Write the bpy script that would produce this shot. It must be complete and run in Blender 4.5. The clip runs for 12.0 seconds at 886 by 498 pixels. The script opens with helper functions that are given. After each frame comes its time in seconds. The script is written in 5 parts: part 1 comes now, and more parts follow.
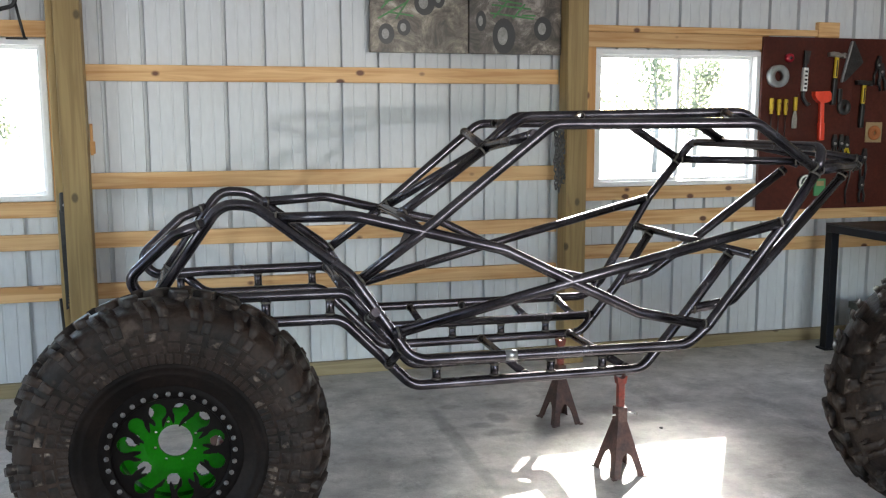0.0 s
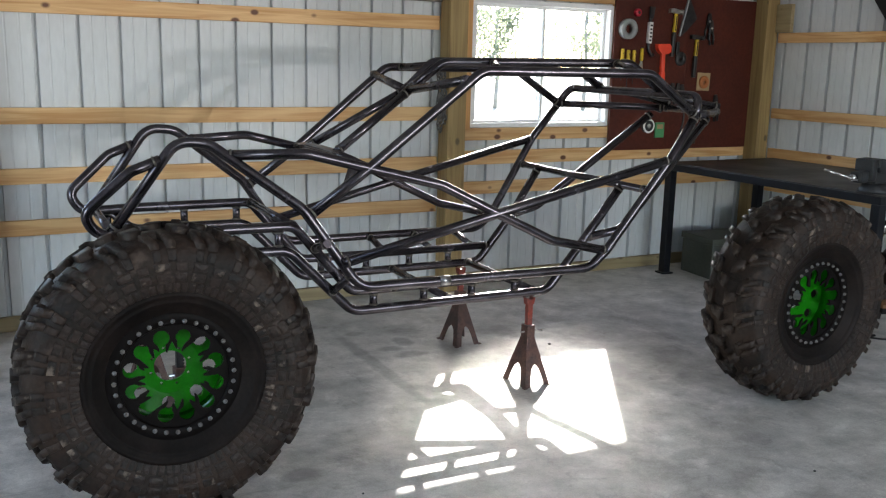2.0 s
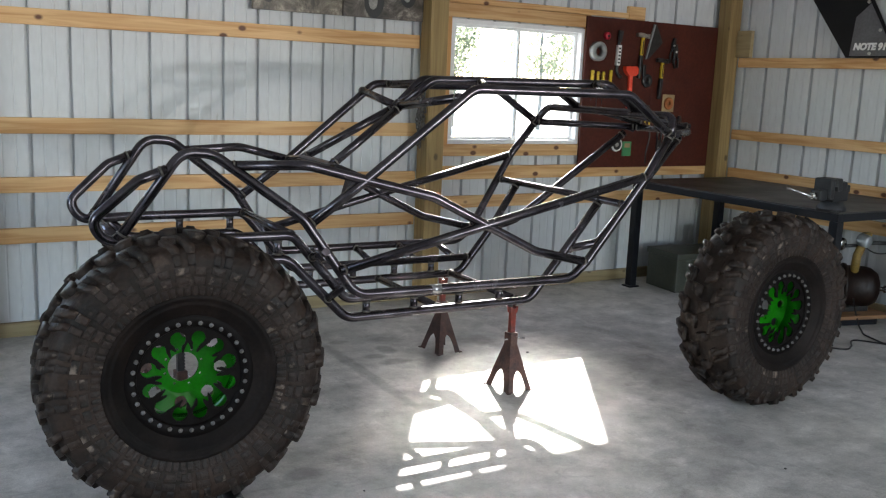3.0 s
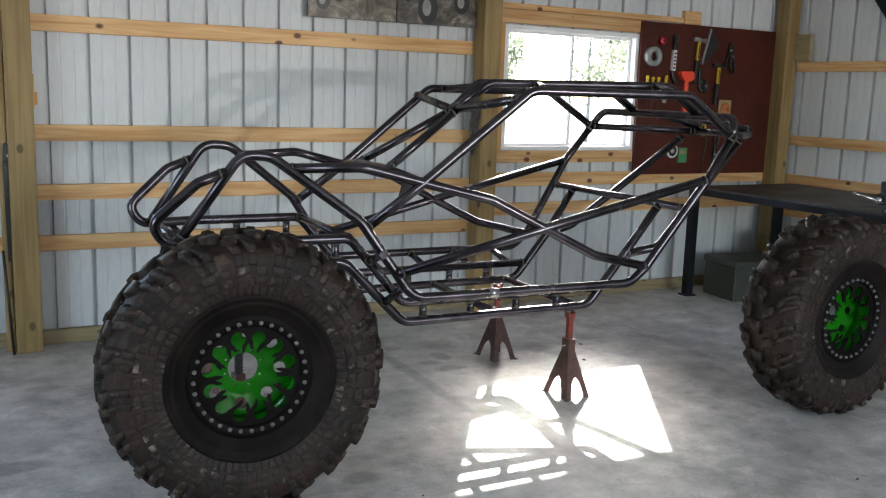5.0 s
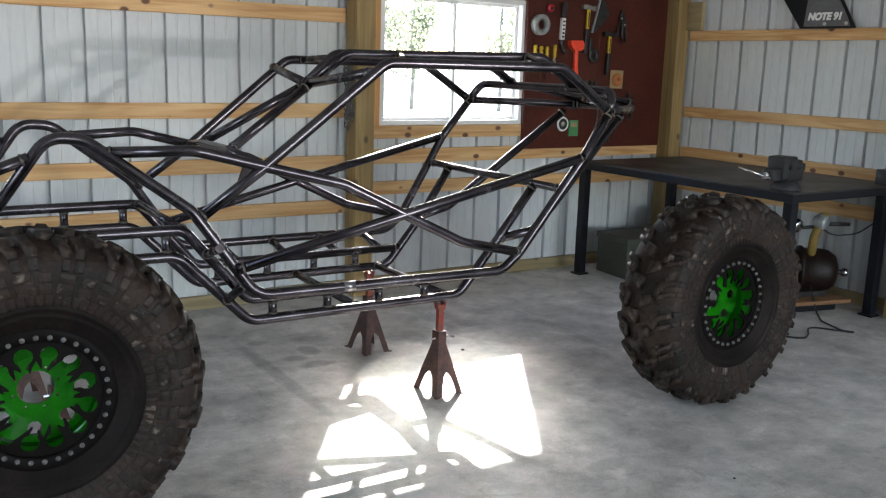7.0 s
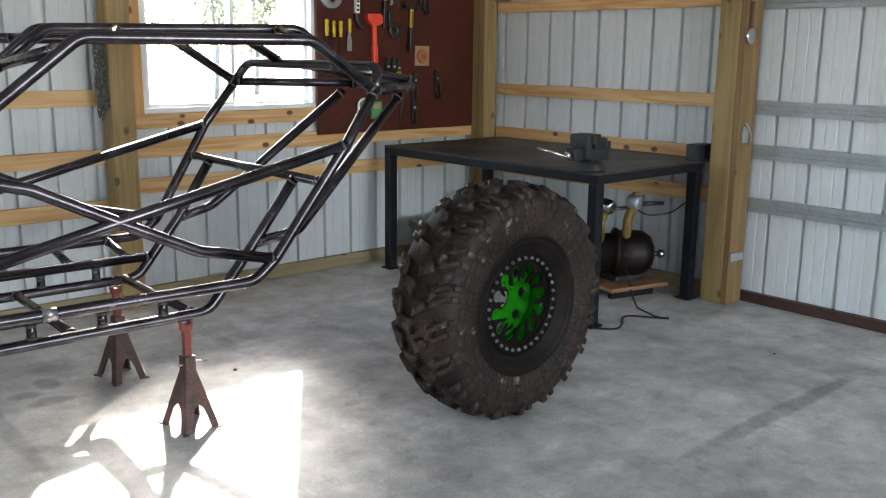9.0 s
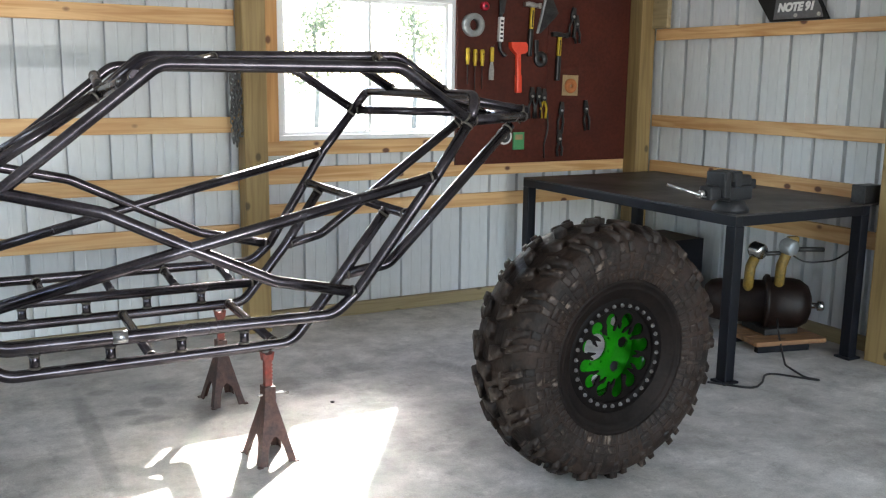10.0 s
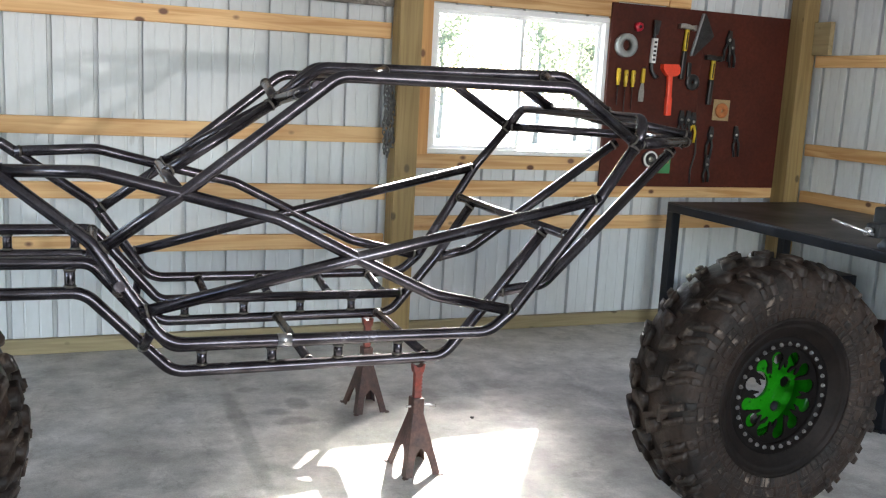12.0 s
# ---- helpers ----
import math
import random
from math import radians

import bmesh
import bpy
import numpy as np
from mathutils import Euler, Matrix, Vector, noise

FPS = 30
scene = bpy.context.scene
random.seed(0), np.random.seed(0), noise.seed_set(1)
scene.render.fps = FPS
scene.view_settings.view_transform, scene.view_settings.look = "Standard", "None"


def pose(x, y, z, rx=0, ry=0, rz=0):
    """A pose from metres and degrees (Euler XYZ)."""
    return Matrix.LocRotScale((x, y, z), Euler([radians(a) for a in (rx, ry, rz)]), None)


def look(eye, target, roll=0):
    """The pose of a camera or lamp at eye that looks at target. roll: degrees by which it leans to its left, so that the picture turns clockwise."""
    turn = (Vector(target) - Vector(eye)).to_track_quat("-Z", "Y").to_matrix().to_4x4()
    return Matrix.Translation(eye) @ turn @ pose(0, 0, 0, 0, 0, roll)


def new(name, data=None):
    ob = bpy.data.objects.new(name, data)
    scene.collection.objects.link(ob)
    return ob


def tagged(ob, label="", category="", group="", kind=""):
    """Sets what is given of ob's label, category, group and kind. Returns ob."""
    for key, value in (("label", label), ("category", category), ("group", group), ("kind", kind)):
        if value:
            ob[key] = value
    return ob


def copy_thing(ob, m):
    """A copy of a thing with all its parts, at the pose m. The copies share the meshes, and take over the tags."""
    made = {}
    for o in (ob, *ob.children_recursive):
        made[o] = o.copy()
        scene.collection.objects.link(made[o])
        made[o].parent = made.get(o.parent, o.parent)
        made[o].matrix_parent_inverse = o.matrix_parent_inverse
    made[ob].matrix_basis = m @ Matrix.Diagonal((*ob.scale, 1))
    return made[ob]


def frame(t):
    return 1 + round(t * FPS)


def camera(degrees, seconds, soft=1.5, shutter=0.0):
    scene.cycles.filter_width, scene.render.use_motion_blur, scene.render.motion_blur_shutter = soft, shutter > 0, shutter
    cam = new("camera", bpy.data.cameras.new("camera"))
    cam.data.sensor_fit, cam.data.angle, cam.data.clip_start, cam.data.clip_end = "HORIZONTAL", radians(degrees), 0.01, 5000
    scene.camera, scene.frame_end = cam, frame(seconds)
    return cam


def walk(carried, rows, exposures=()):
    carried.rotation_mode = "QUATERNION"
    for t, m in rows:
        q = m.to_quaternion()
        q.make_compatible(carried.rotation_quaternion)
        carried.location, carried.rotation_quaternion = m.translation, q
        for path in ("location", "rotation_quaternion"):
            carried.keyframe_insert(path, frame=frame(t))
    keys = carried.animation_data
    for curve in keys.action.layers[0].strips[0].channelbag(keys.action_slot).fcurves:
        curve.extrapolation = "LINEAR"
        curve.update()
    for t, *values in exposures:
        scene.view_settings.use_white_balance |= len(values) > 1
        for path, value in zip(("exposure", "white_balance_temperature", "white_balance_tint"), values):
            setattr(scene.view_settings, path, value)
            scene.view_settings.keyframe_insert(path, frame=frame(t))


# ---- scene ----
cam = camera(51.6, 12.0, soft=1.2)
PATH = [
    (0, (0.347, 0.136, 1.587), (0.857, 2.05, 1.311), -0.2),
    (0.5, (0.136, 0.226, 1.597), (0.682, 2.121, 1.269), -0.6),
    (1, (-0.083, 0.242, 1.604), (0.723, 2.043, 1.277), 0.3),
    (1.5, (-0.223, 0.161, 1.604), (0.693, 1.9, 1.238), 1.2),
    (2, (-0.366, 0.035, 1.613), (0.557, 1.764, 1.211), 1.4),
    (2.5, (-0.528, -0.018, 1.604), (0.431, 1.696, 1.228), 1.9),
    (2.7, (-0.57, -0.041, 1.612), (0.419, 1.657, 1.239), 2.0),
    (4.3, (-0.742, 0.005, 1.571), (0.333, 1.66, 1.241), 3.5),
    (4.5, (-0.695, -0.004, 1.575), (0.342, 1.675, 1.25), 2.9),
    (5, (-0.65, 0.019, 1.549), (0.283, 1.756, 1.214), 1.9),
    (5.5, (-0.54, 0.051, 1.573), (0.34, 1.809, 1.21), 1.6),
    (6, (-0.416, 0.073, 1.566), (0.438, 1.844, 1.196), 2.0),
    (6.5, (-0.299, 0.103, 1.562), (0.624, 1.835, 1.176), 1.2),
    (6.7, (-0.267, 0.15, 1.576), (0.753, 1.826, 1.188), 2.2),
    (8.3, (0.301, 0.321, 1.549), (1.494, 1.874, 1.146), -0.1),
    (8.5, (0.37, 0.324, 1.546), (1.616, 1.837, 1.147), -0.4),
    (9, (0.556, 0.427, 1.544), (1.853, 1.89, 1.119), 0.6),
    (9.5, (0.803, 0.427, 1.543), (2.014, 1.952, 1.086), 0.5),
    (10, (1.059, 0.361, 1.537), (2.007, 2.083, 1.171), 0.7),
    (10.5, (1.118, 0.334, 1.53), (2.021, 2.081, 1.169), 0.9),
    (11, (1.103, 0.351, 1.531), (1.96, 2.123, 1.179), 0.7),
    (11.5, (1.042, 0.395, 1.535), (1.84, 2.197, 1.192), 1.6),
    (12, (0.886, 0.463, 1.552), (1.623, 2.29, 1.206), 3.0),
]
BASE = 3.5
GAIN = [(0, -0.1), (1.5, -0.2), (2.5, -0.3), (4.5, -0.3), (6.5, -0.22), (8.5, -0.06), (9.5, 0.10), (10.5, 0.26), (12, 0.22)]
walk(cam, [(t, look(eye, target, roll)) for t, eye, target, roll in PATH], [(t, BASE + g) for t, g in GAIN])
# ---------------------------------------------------------------- light
SUN_DIR = Vector((0.963, 1.43, 1.0)).normalized()      # towards the sun
sun = new("sun", bpy.data.lights.new("sun", "SUN"))
sun.data.energy, sun.data.angle, sun.data.color = 2.5, radians(0.5), (1.0, 0.95, 0.88)
sun.matrix_world = look((0, 0, 30), Vector((0, 0, 30)) - SUN_DIR)
world = bpy.data.worlds.new("world")
scene.world = world
world.use_nodes = True
wn = world.node_tree.nodes
sky = wn.new("ShaderNodeTexSky")
sky.sky_type, sky.sun_disc = "NISHITA", False
sky.sun_elevation = math.asin(SUN_DIR.z)
sky.sun_rotation = math.atan2(SUN_DIR.x, SUN_DIR.y)
wn["Background"].inputs["Strength"].default_value = 0.15
world.node_tree.links.new(sky.outputs[0], wn["Background"].inputs["Color"])
# fill lamps added at assumed openings behind and beside the camera, aimed up
rear_light = new("rear_fill", bpy.data.lights.new("rear_fill", "AREA"))
rear_light.data.shape, rear_light.data.size, rear_light.data.size_y = "RECTANGLE", 4.2, 2.6
rear_light.data.energy, rear_light.data.color = 35.0, (1.0, 0.935, 0.92)
rear_light.matrix_world = look((3.0, -4.40, 1.35), (3.0, -3.4, 3.45))
side_light = new("side_fill", bpy.data.lights.new("side_fill", "AREA"))
side_light.data.shape, side_light.data.size, side_light.data.size_y = "RECTANGLE", 2.6, 2.2
side_light.data.energy, side_light.data.color = 5.0, (0.9, 0.92, 1.0)
side_light.matrix_world = look((-4.10, 1.4, 1.3), (-3.1, 1.4, 2.9))
# added spot, source unseen: throws a light patch and chassis shadow on the wall
wall_spot = new("wall_patch_spot", bpy.data.lights.new("wall_patch_spot", "SPOT"))
wall_spot.data.energy, wall_spot.data.color, wall_spot.data.shadow_soft_size = 85.0, (1.0, 0.98, 0.95), 0.08
wall_spot.data.spot_size, wall_spot.data.spot_blend = radians(13), 0.7
wall_spot.matrix_world = look((4.95, -4.45, 1.4), (0.8, 5.75, 1.6))

# ---------------------------------------------------------------- materials
def material(name, base, rough=0.5, metal=0.0, var=0.25, scale=8.0, fine=60.0, bump=0.2, stretch=(1, 1, 1), tint=None, piece=0.0, spec=0.5, speck=None):
    """Two-scale mottled surface; tint: second colour mixed by the coarse noise; speck: (colour, threshold) of dirt spots."""
    m = bpy.data.materials.new(name)
    m.use_nodes = True
    n, l = m.node_tree.nodes, m.node_tree.links
    p = n["Principled BSDF"]
    p.inputs["Metallic"].default_value = metal
    p.inputs["Specular IOR Level"].default_value = spec
    tc, mp = n.new("ShaderNodeTexCoord"), n.new("ShaderNodeMapping")
    mp.inputs["Scale"].default_value = stretch
    l.new(tc.outputs["Object"], mp.inputs["Vector"])
    info = n.new("ShaderNodeObjectInfo")
    off = n.new("ShaderNodeVectorMath")
    off.operation = "MULTIPLY_ADD"
    l.new(info.outputs["Random"], off.inputs[0])
    off.inputs[1].default_value = (37, 19, 23)
    l.new(mp.outputs[0], off.inputs[2])
    a, b = n.new("ShaderNodeTexNoise"), n.new("ShaderNodeTexNoise")
    for t, s, d in ((a, scale, 5), (b, fine, 3)):
        t.inputs["Scale"].default_value, t.inputs["Detail"].default_value = s, d
        l.new(off.outputs[0], t.inputs["Vector"])
    ramp = n.new("ShaderNodeValToRGB")
    c2 = tint or tuple(c * (1 - var) for c in base)
    ramp.color_ramp.elements[0].position, ramp.color_ramp.elements[1].position = 0.35, 0.65
    ramp.color_ramp.elements[0].color, ramp.color_ramp.elements[1].color = (*c2, 1), (*base, 1)
    l.new(a.outputs["Fac"], ramp.inputs["Fac"])
    mix = n.new("ShaderNodeMix")
    mix.data_type, mix.blend_type = "RGBA", "MULTIPLY"
    mr = n.new("ShaderNodeMapRange")
    mr.inputs["To Min"].default_value, mr.inputs["To Max"].default_value = 1 - var * 0.8, 1 + var * 0.4
    mr.inputs["From Min"].default_value, mr.inputs["From Max"].default_value = 0.3, 0.7
    l.new(b.outputs["Fac"], mr.inputs["Value"])
    mix.inputs["Factor"].default_value = 1.0
    l.new(ramp.outputs["Color"], mix.inputs["A"])
    l.new(mr.outputs[0], mix.inputs["B"])
    out = mix.outputs["Result"]
    if piece:
        hsv = n.new("ShaderNodeHueSaturation")
        pr = n.new("ShaderNodeMapRange")
        pr.inputs["To Min"].default_value, pr.inputs["To Max"].default_value = 1 - piece, 1 + piece
        l.new(info.outputs["Random"], pr.inputs["Value"])
        l.new(pr.outputs[0], hsv.inputs["Value"])
        l.new(out, hsv.inputs["Color"])
        out = hsv.outputs["Color"]
    if speck:
        s = n.new("ShaderNodeTexNoise")
        s.inputs["Scale"].default_value, s.inputs["Detail"].default_value = speck[2], 6
        l.new(off.outputs[0], s.inputs["Vector"])
        sr = n.new("ShaderNodeMapRange")
        sr.inputs["From Min"].default_value, sr.inputs["From Max"].default_value = speck[1], speck[1] + 0.1
        l.new(s.outputs["Fac"], sr.inputs["Value"])
        sm = n.new("ShaderNodeMix")
        sm.data_type = "RGBA"
        l.new(sr.outputs[0], sm.inputs["Factor"])
        l.new(out, sm.inputs["A"])
        sm.inputs["B"].default_value = (*speck[0], 1)
        out = sm.outputs["Result"]
    l.new(out, p.inputs["Base Color"])
    rr = n.new("ShaderNodeMapRange")
    rr.inputs["To Min"].default_value, rr.inputs["To Max"].default_value = max(0.03, rough - 0.12), min(1, rough + 0.12)
    l.new(a.outputs["Fac"], rr.inputs["Value"])
    l.new(rr.outputs[0], p.inputs["Roughness"])
    if bump:
        bp = n.new("ShaderNodeBump")
        bp.inputs["Strength"].default_value, bp.inputs["Distance"].default_value = bump, 0.004
        l.new(b.outputs["Fac"], bp.inputs["Height"])
        l.new(bp.outputs[0], p.inputs["Normal"])
    return m


def wood(name, base, dark, knot, axis="x", rough=0.6, piece=0.12):
    """Sawn softwood: grain bands along one axis, scattered knots."""
    m = bpy.data.materials.new(name)
    m.use_nodes = True
    n, l = m.node_tree.nodes, m.node_tree.links
    p = n["Principled BSDF"]
    tc, info = n.new("ShaderNodeTexCoord"), n.new("ShaderNodeObjectInfo")
    off = n.new("ShaderNodeVectorMath")
    off.operation = "MULTIPLY_ADD"
    l.new(info.outputs["Random"], off.inputs[0])
    off.inputs[1].default_value = (31, 17, 11)
    l.new(tc.outputs["Object"], off.inputs[2])
    mp = n.new("ShaderNodeMapping")
    mp.inputs["Scale"].default_value = (0.5, 9, 9) if axis == "x" else (9, 0.5, 9) if axis == "y" else (9, 9, 0.5)
    l.new(off.outputs[0], mp.inputs["Vector"])
    g = n.new("ShaderNodeTexNoise")
    g.inputs["Scale"].default_value, g.inputs["Detail"].default_value, g.inputs["Distortion"].default_value = 3.0, 6, 0.8
    l.new(mp.outputs[0], g.inputs["Vector"])
    ramp = n.new("ShaderNodeValToRGB")
    e = ramp.color_ramp.elements
    e[0].position, e[0].color = 0.36, (*dark, 1)
    e[1].position, e[1].color = 0.6, (*base, 1)
    l.new(g.outputs["Fac"], ramp.inputs["Fac"])
    km = n.new("ShaderNodeMapping")
    km.inputs["Scale"].default_value = (4.6, 7, 7) if axis == "x" else (7, 4.6, 7) if axis == "y" else (7, 7, 4.6)
    l.new(off.outputs[0], km.inputs["Vector"])
    v = n.new("ShaderNodeTexVoronoi")
    v.inputs["Scale"].default_value = 1.0
    l.new(km.outputs[0], v.inputs["Vector"])
    kr = n.new("ShaderNodeMapRange")
    kr.inputs["From Min"].default_value, kr.inputs["From Max"].default_value = 0.09, 0.15
    kr.inputs["To Min"].default_value, kr.inputs["To Max"].default_value = 1, 0
    l.new(v.outputs["Distance"], kr.inputs["Value"])
    mx = n.new("ShaderNodeMix")
    mx.data_type = "RGBA"
    l.new(kr.outputs[0], mx.inputs["Factor"])
    l.new(ramp.outputs["Color"], mx.inputs["A"])
    mx.inputs["B"].default_value = (*knot, 1)
    hsv, pr = n.new("ShaderNodeHueSaturation"), n.new("ShaderNodeMapRange")
    pr.inputs["To Min"].default_value, pr.inputs["To Max"].default_value = 1 - piece, 1 + piece
    l.new(info.outputs["Random"], pr.inputs["Value"])
    l.new(pr.outputs[0], hsv.inputs["Value"])
    l.new(mx.outputs["Result"], hsv.inputs["Color"])
    l.new(hsv.outputs["Color"], p.inputs["Base Color"])
    p.inputs["Roughness"].default_value = rough
    bp = n.new("ShaderNodeBump")
    bp.inputs["Strength"].default_value, bp.inputs["Distance"].default_value = 0.25, 0.003
    l.new(g.outputs["Fac"], bp.inputs["Height"])
    l.new(bp.outputs[0], p.inputs["Normal"])
    return m


SHEET = material("painted_sheet", (0.60, 0.62, 0.64), 0.56, 0.0, 0.06, 1.2, 40, 0.05, stretch=(1, 1, 0.3), piece=0.03, spec=0.3, speck=((0.25, 0.24, 0.22), 0.74, 9))
GALV = material("galvanised_steel", (0.42, 0.45, 0.47), 0.42, 0.6, 0.15, 14, 80, 0.05)
PINE_X = wood("pine_along_x", (0.66, 0.42, 0.20), (0.48, 0.25, 0.09), (0.11, 0.04, 0.018), "x")
PINE_Y = wood("pine_along_y", (0.66, 0.42, 0.20), (0.48, 0.25, 0.09), (0.11, 0.04, 0.018), "y")
PINE_Z = wood("pine_upright", (0.58, 0.32, 0.12), (0.46, 0.23, 0.08), (0.16, 0.07, 0.03), "z")
POSTWOOD = wood("treated_post", (0.32, 0.22, 0.09), (0.23, 0.15, 0.058), (0.10, 0.07, 0.03), "z")
JAMBWOOD = wood("dark_brown_jamb", (0.21, 0.130, 0.052), (0.15, 0.088, 0.034), (0.07, 0.045, 0.02), "z")
TREATED_X = wood("treated_sill", (0.34, 0.27, 0.15), (0.25, 0.19, 0.10), (0.10, 0.07, 0.03), "x")
TREATED_Y = wood("treated_sill_side", (0.34, 0.27, 0.15), (0.25, 0.19, 0.10), (0.10, 0.07, 0.03), "y")
VINYL = material("white_vinyl", (0.80, 0.81, 0.82), 0.35, 0, 0.04, 5, 60, 0.02)
BROWNBOARD = material("brown_hardboard", (0.080, 0.016, 0.009), 0.55, 0, 0.3, 3, 50, 0.06, tint=(0.055, 0.011, 0.0065), spec=0.25)
STEELTUBE = material("bare_steel_tube", (0.105, 0.096, 0.110), 0.235, 0.9, 0.35, 9, 120, 0.03, tint=(0.056, 0.049, 0.058))
WELD = material("weld_bead", (0.17, 0.155, 0.14), 0.42, 0.9, 0.4, 60, 200, 0.4)
RUBBER = material("muddy_rubber", (0.0085, 0.0058, 0.0050), 0.60, 0, 0.45, 7, 60, 0.8, tint=(0.032, 0.0180, 0.0122), speck=((0.060, 0.042, 0.033), 0.62, 14), spec=0.25)
LUG = material("scuffed_tread", (0.0085, 0.0060, 0.0053), 0.55, 0, 0.45, 10, 70, 0.8, tint=(0.032, 0.0190, 0.0136), speck=((0.12, 0.092, 0.074), 0.62, 26), spec=0.3)
RELIEF = material("scuffed_sidewall_blocks", (0.0085, 0.0058, 0.0050), 0.5, 0, 0.45, 12, 80, 0.8, tint=(0.027, 0.0155, 0.0108), speck=((0.16, 0.125, 0.10), 0.61, 18), spec=0.3)
SIDEWALL = material("black_sidewall", (0.0060, 0.0046, 0.0042), 0.6, 0, 0.35, 6, 70, 0.2, tint=(0.0155, 0.0105, 0.0090), spec=0.10)
RIMBLACK = material("black_rim_paint", (0.0062, 0.0047, 0.0045), 0.5, 0, 0.25, 20, 90, 0.08, spec=0.07)
GREEN = material("green_powdercoat", (0.010, 0.185, 0.005), 0.14, 0, 0.15, 14, 90, 0.03, spec=0.18)
RIMBOLT = material("dull_rim_bolt", (0.20, 0.19, 0.185), 0.5, 0.5, 0.4, 40, 150, 0.1)
# dull yellow, darkened further for the shade under the bench
SAWYELLOW = material("dull_shaded_yellow", (0.21, 0.125, 0.015), 0.5, 0, 0.4, 24, 90, 0.15, tint=(0.16, 0.11, 0.03))
GROUND = material("freshly_ground_steel", (0.50, 0.50, 0.51), 0.3, 0.9, 0.3, 40, 200, 0.1, stretch=(0.2, 1, 1))
ZINC = material("zinc_bolt", (0.55, 0.53, 0.50), 0.34, 0.9, 0.3, 40, 150, 0.1)
BENCHTOP = material("mill_scale_plate", (0.024, 0.021, 0.022), 0.45, 0.0, 0.3, 4, 60, 0.08, tint=(0.052, 0.046, 0.043), spec=0.3)
BENCHFRAME = material("black_frame_steel", (0.006, 0.007, 0.011), 0.45, 0.0, 0.3, 8, 80, 0.08, spec=0.25)
CASTIRON = material("grey_cast_vise", (0.022, 0.023, 0.027), 0.5, 0.2, 0.35, 20, 100, 0.2)
CHROME = material("bright_steel", (0.62, 0.62, 0.62), 0.2, 1.0, 0.15, 30, 120, 0.03)
JACKRUST = material("rusted_jack_base", (0.058, 0.034, 0.031), 0.6, 0.2, 0.4, 18, 90, 0.3, tint=(0.10, 0.046, 0.036))
JACKRED = material("red_jack_post", (0.24, 0.035, 0.022), 0.45, 0.1, 0.4, 22, 90, 0.2, tint=(0.16, 0.05, 0.04))
BOXGREEN = material("olive_box", (0.048, 0.054, 0.042), 0.55, 0, 0.25, 8, 60, 0.1)
YELLOW = material("yellow_plastic", (0.62, 0.42, 0.02), 0.4, 0, 0.15, 20, 90, 0.03)
BLACKPLASTIC = material("black_plastic", (0.014, 0.014, 0.015), 0.4, 0, 0.2, 20, 90, 0.06)
REDPLASTIC = material("orange_red_plastic", (0.85, 0.07, 0.03), 0.4, 0, 0.1, 20, 90, 0.02)
CRIMSON = material("crimson_plastic", (0.40, 0.012, 0.03), 0.4, 0, 0.1, 20, 90, 0.02)
WHITE = material("white_plastic", (0.78, 0.78, 0.76), 0.4, 0, 0.06, 20, 90, 0.02)
# skid wood colour includes the shade cast by the bench top
SKIDWOOD = wood("shaded_skid_wood", (0.24, 0.12, 0.05), (0.15, 0.075, 0.034), (0.07, 0.03, 0.015), "x")
DARKSTEEL = material("dark_tool_steel", (0.06, 0.06, 0.062), 0.4, 0.7, 0.3, 25, 120, 0.1)
CHAINSTEEL = material("dull_chain_steel", (0.16, 0.16, 0.16), 0.42, 0.6, 0.4, 40, 150, 0.1)
GREYTAPE = material("grey_tape", (0.30, 0.31, 0.31), 0.42, 0.2, 0.15, 30, 120, 0.1)
BROWNMOTOR = material("dark_brown_motor", (0.011, 0.0048, 0.0034), 0.5, 0.0, 0.45, 16, 90, 0.3, spec=0.25)
GREENBOX = material("green_card", (0.06, 0.26, 0.10), 0.5, 0, 0.15, 20, 90, 0.02)
ORANGE = material("orange_pad", (0.42, 0.14, 0.04), 0.7, 0, 0.2, 30, 120, 0.2)
CARD = material("kraft_card", (0.36, 0.25, 0.13), 0.7, 0, 0.15, 20, 90, 0.05)
LEATHER = material("brown_leather", (0.10, 0.045, 0.025), 0.5, 0, 0.3, 20, 90, 0.2)
DOORBASE = material("brown_door_rail", (0.055, 0.022, 0.018), 0.5, 0, 0.25, 10, 80, 0.1)
CEIL = material("ceiling_sheet", (0.62, 0.62, 0.61), 0.5, 0, 0.06, 2, 40, 0.05)
GRASS = material("pale_yard", (0.34, 0.34, 0.27), 0.8, 0, 0.4, 0.6, 14, 0.4)
BARK = material("bark", (0.34, 0.31, 0.28), 0.85, 0, 0.35, 6, 40, 0.5)
LEAF = material("leaf", (0.115, 0.135, 0.085), 0.6, 0, 0.35, 3, 20, 0.0)
BANNERBLACK = material("black_body_panel", (0.008, 0.008, 0.009), 0.5, 0, 0.2, 6, 80, 0.02, spec=0.2)
BANNERSILVER = material("silver_sticker", (0.14, 0.14, 0.15), 0.4, 0.4, 0.2, 7, 60, 0.02)

tr = LEAF.node_tree.nodes.new("ShaderNodeBsdfTranslucent")
tr.inputs["Color"].default_value = (0.23, 0.26, 0.17, 1)
ms = LEAF.node_tree.nodes.new("ShaderNodeMixShader")
ms.inputs[0].default_value = 0.55
LEAF.node_tree.links.new(LEAF.node_tree.nodes["Principled BSDF"].outputs[0], ms.inputs[1])
LEAF.node_tree.links.new(tr.outputs[0], ms.inputs[2])
LEAF.node_tree.links.new(ms.outputs[0], LEAF.node_tree.nodes["Material Output"].inputs["Surface"])

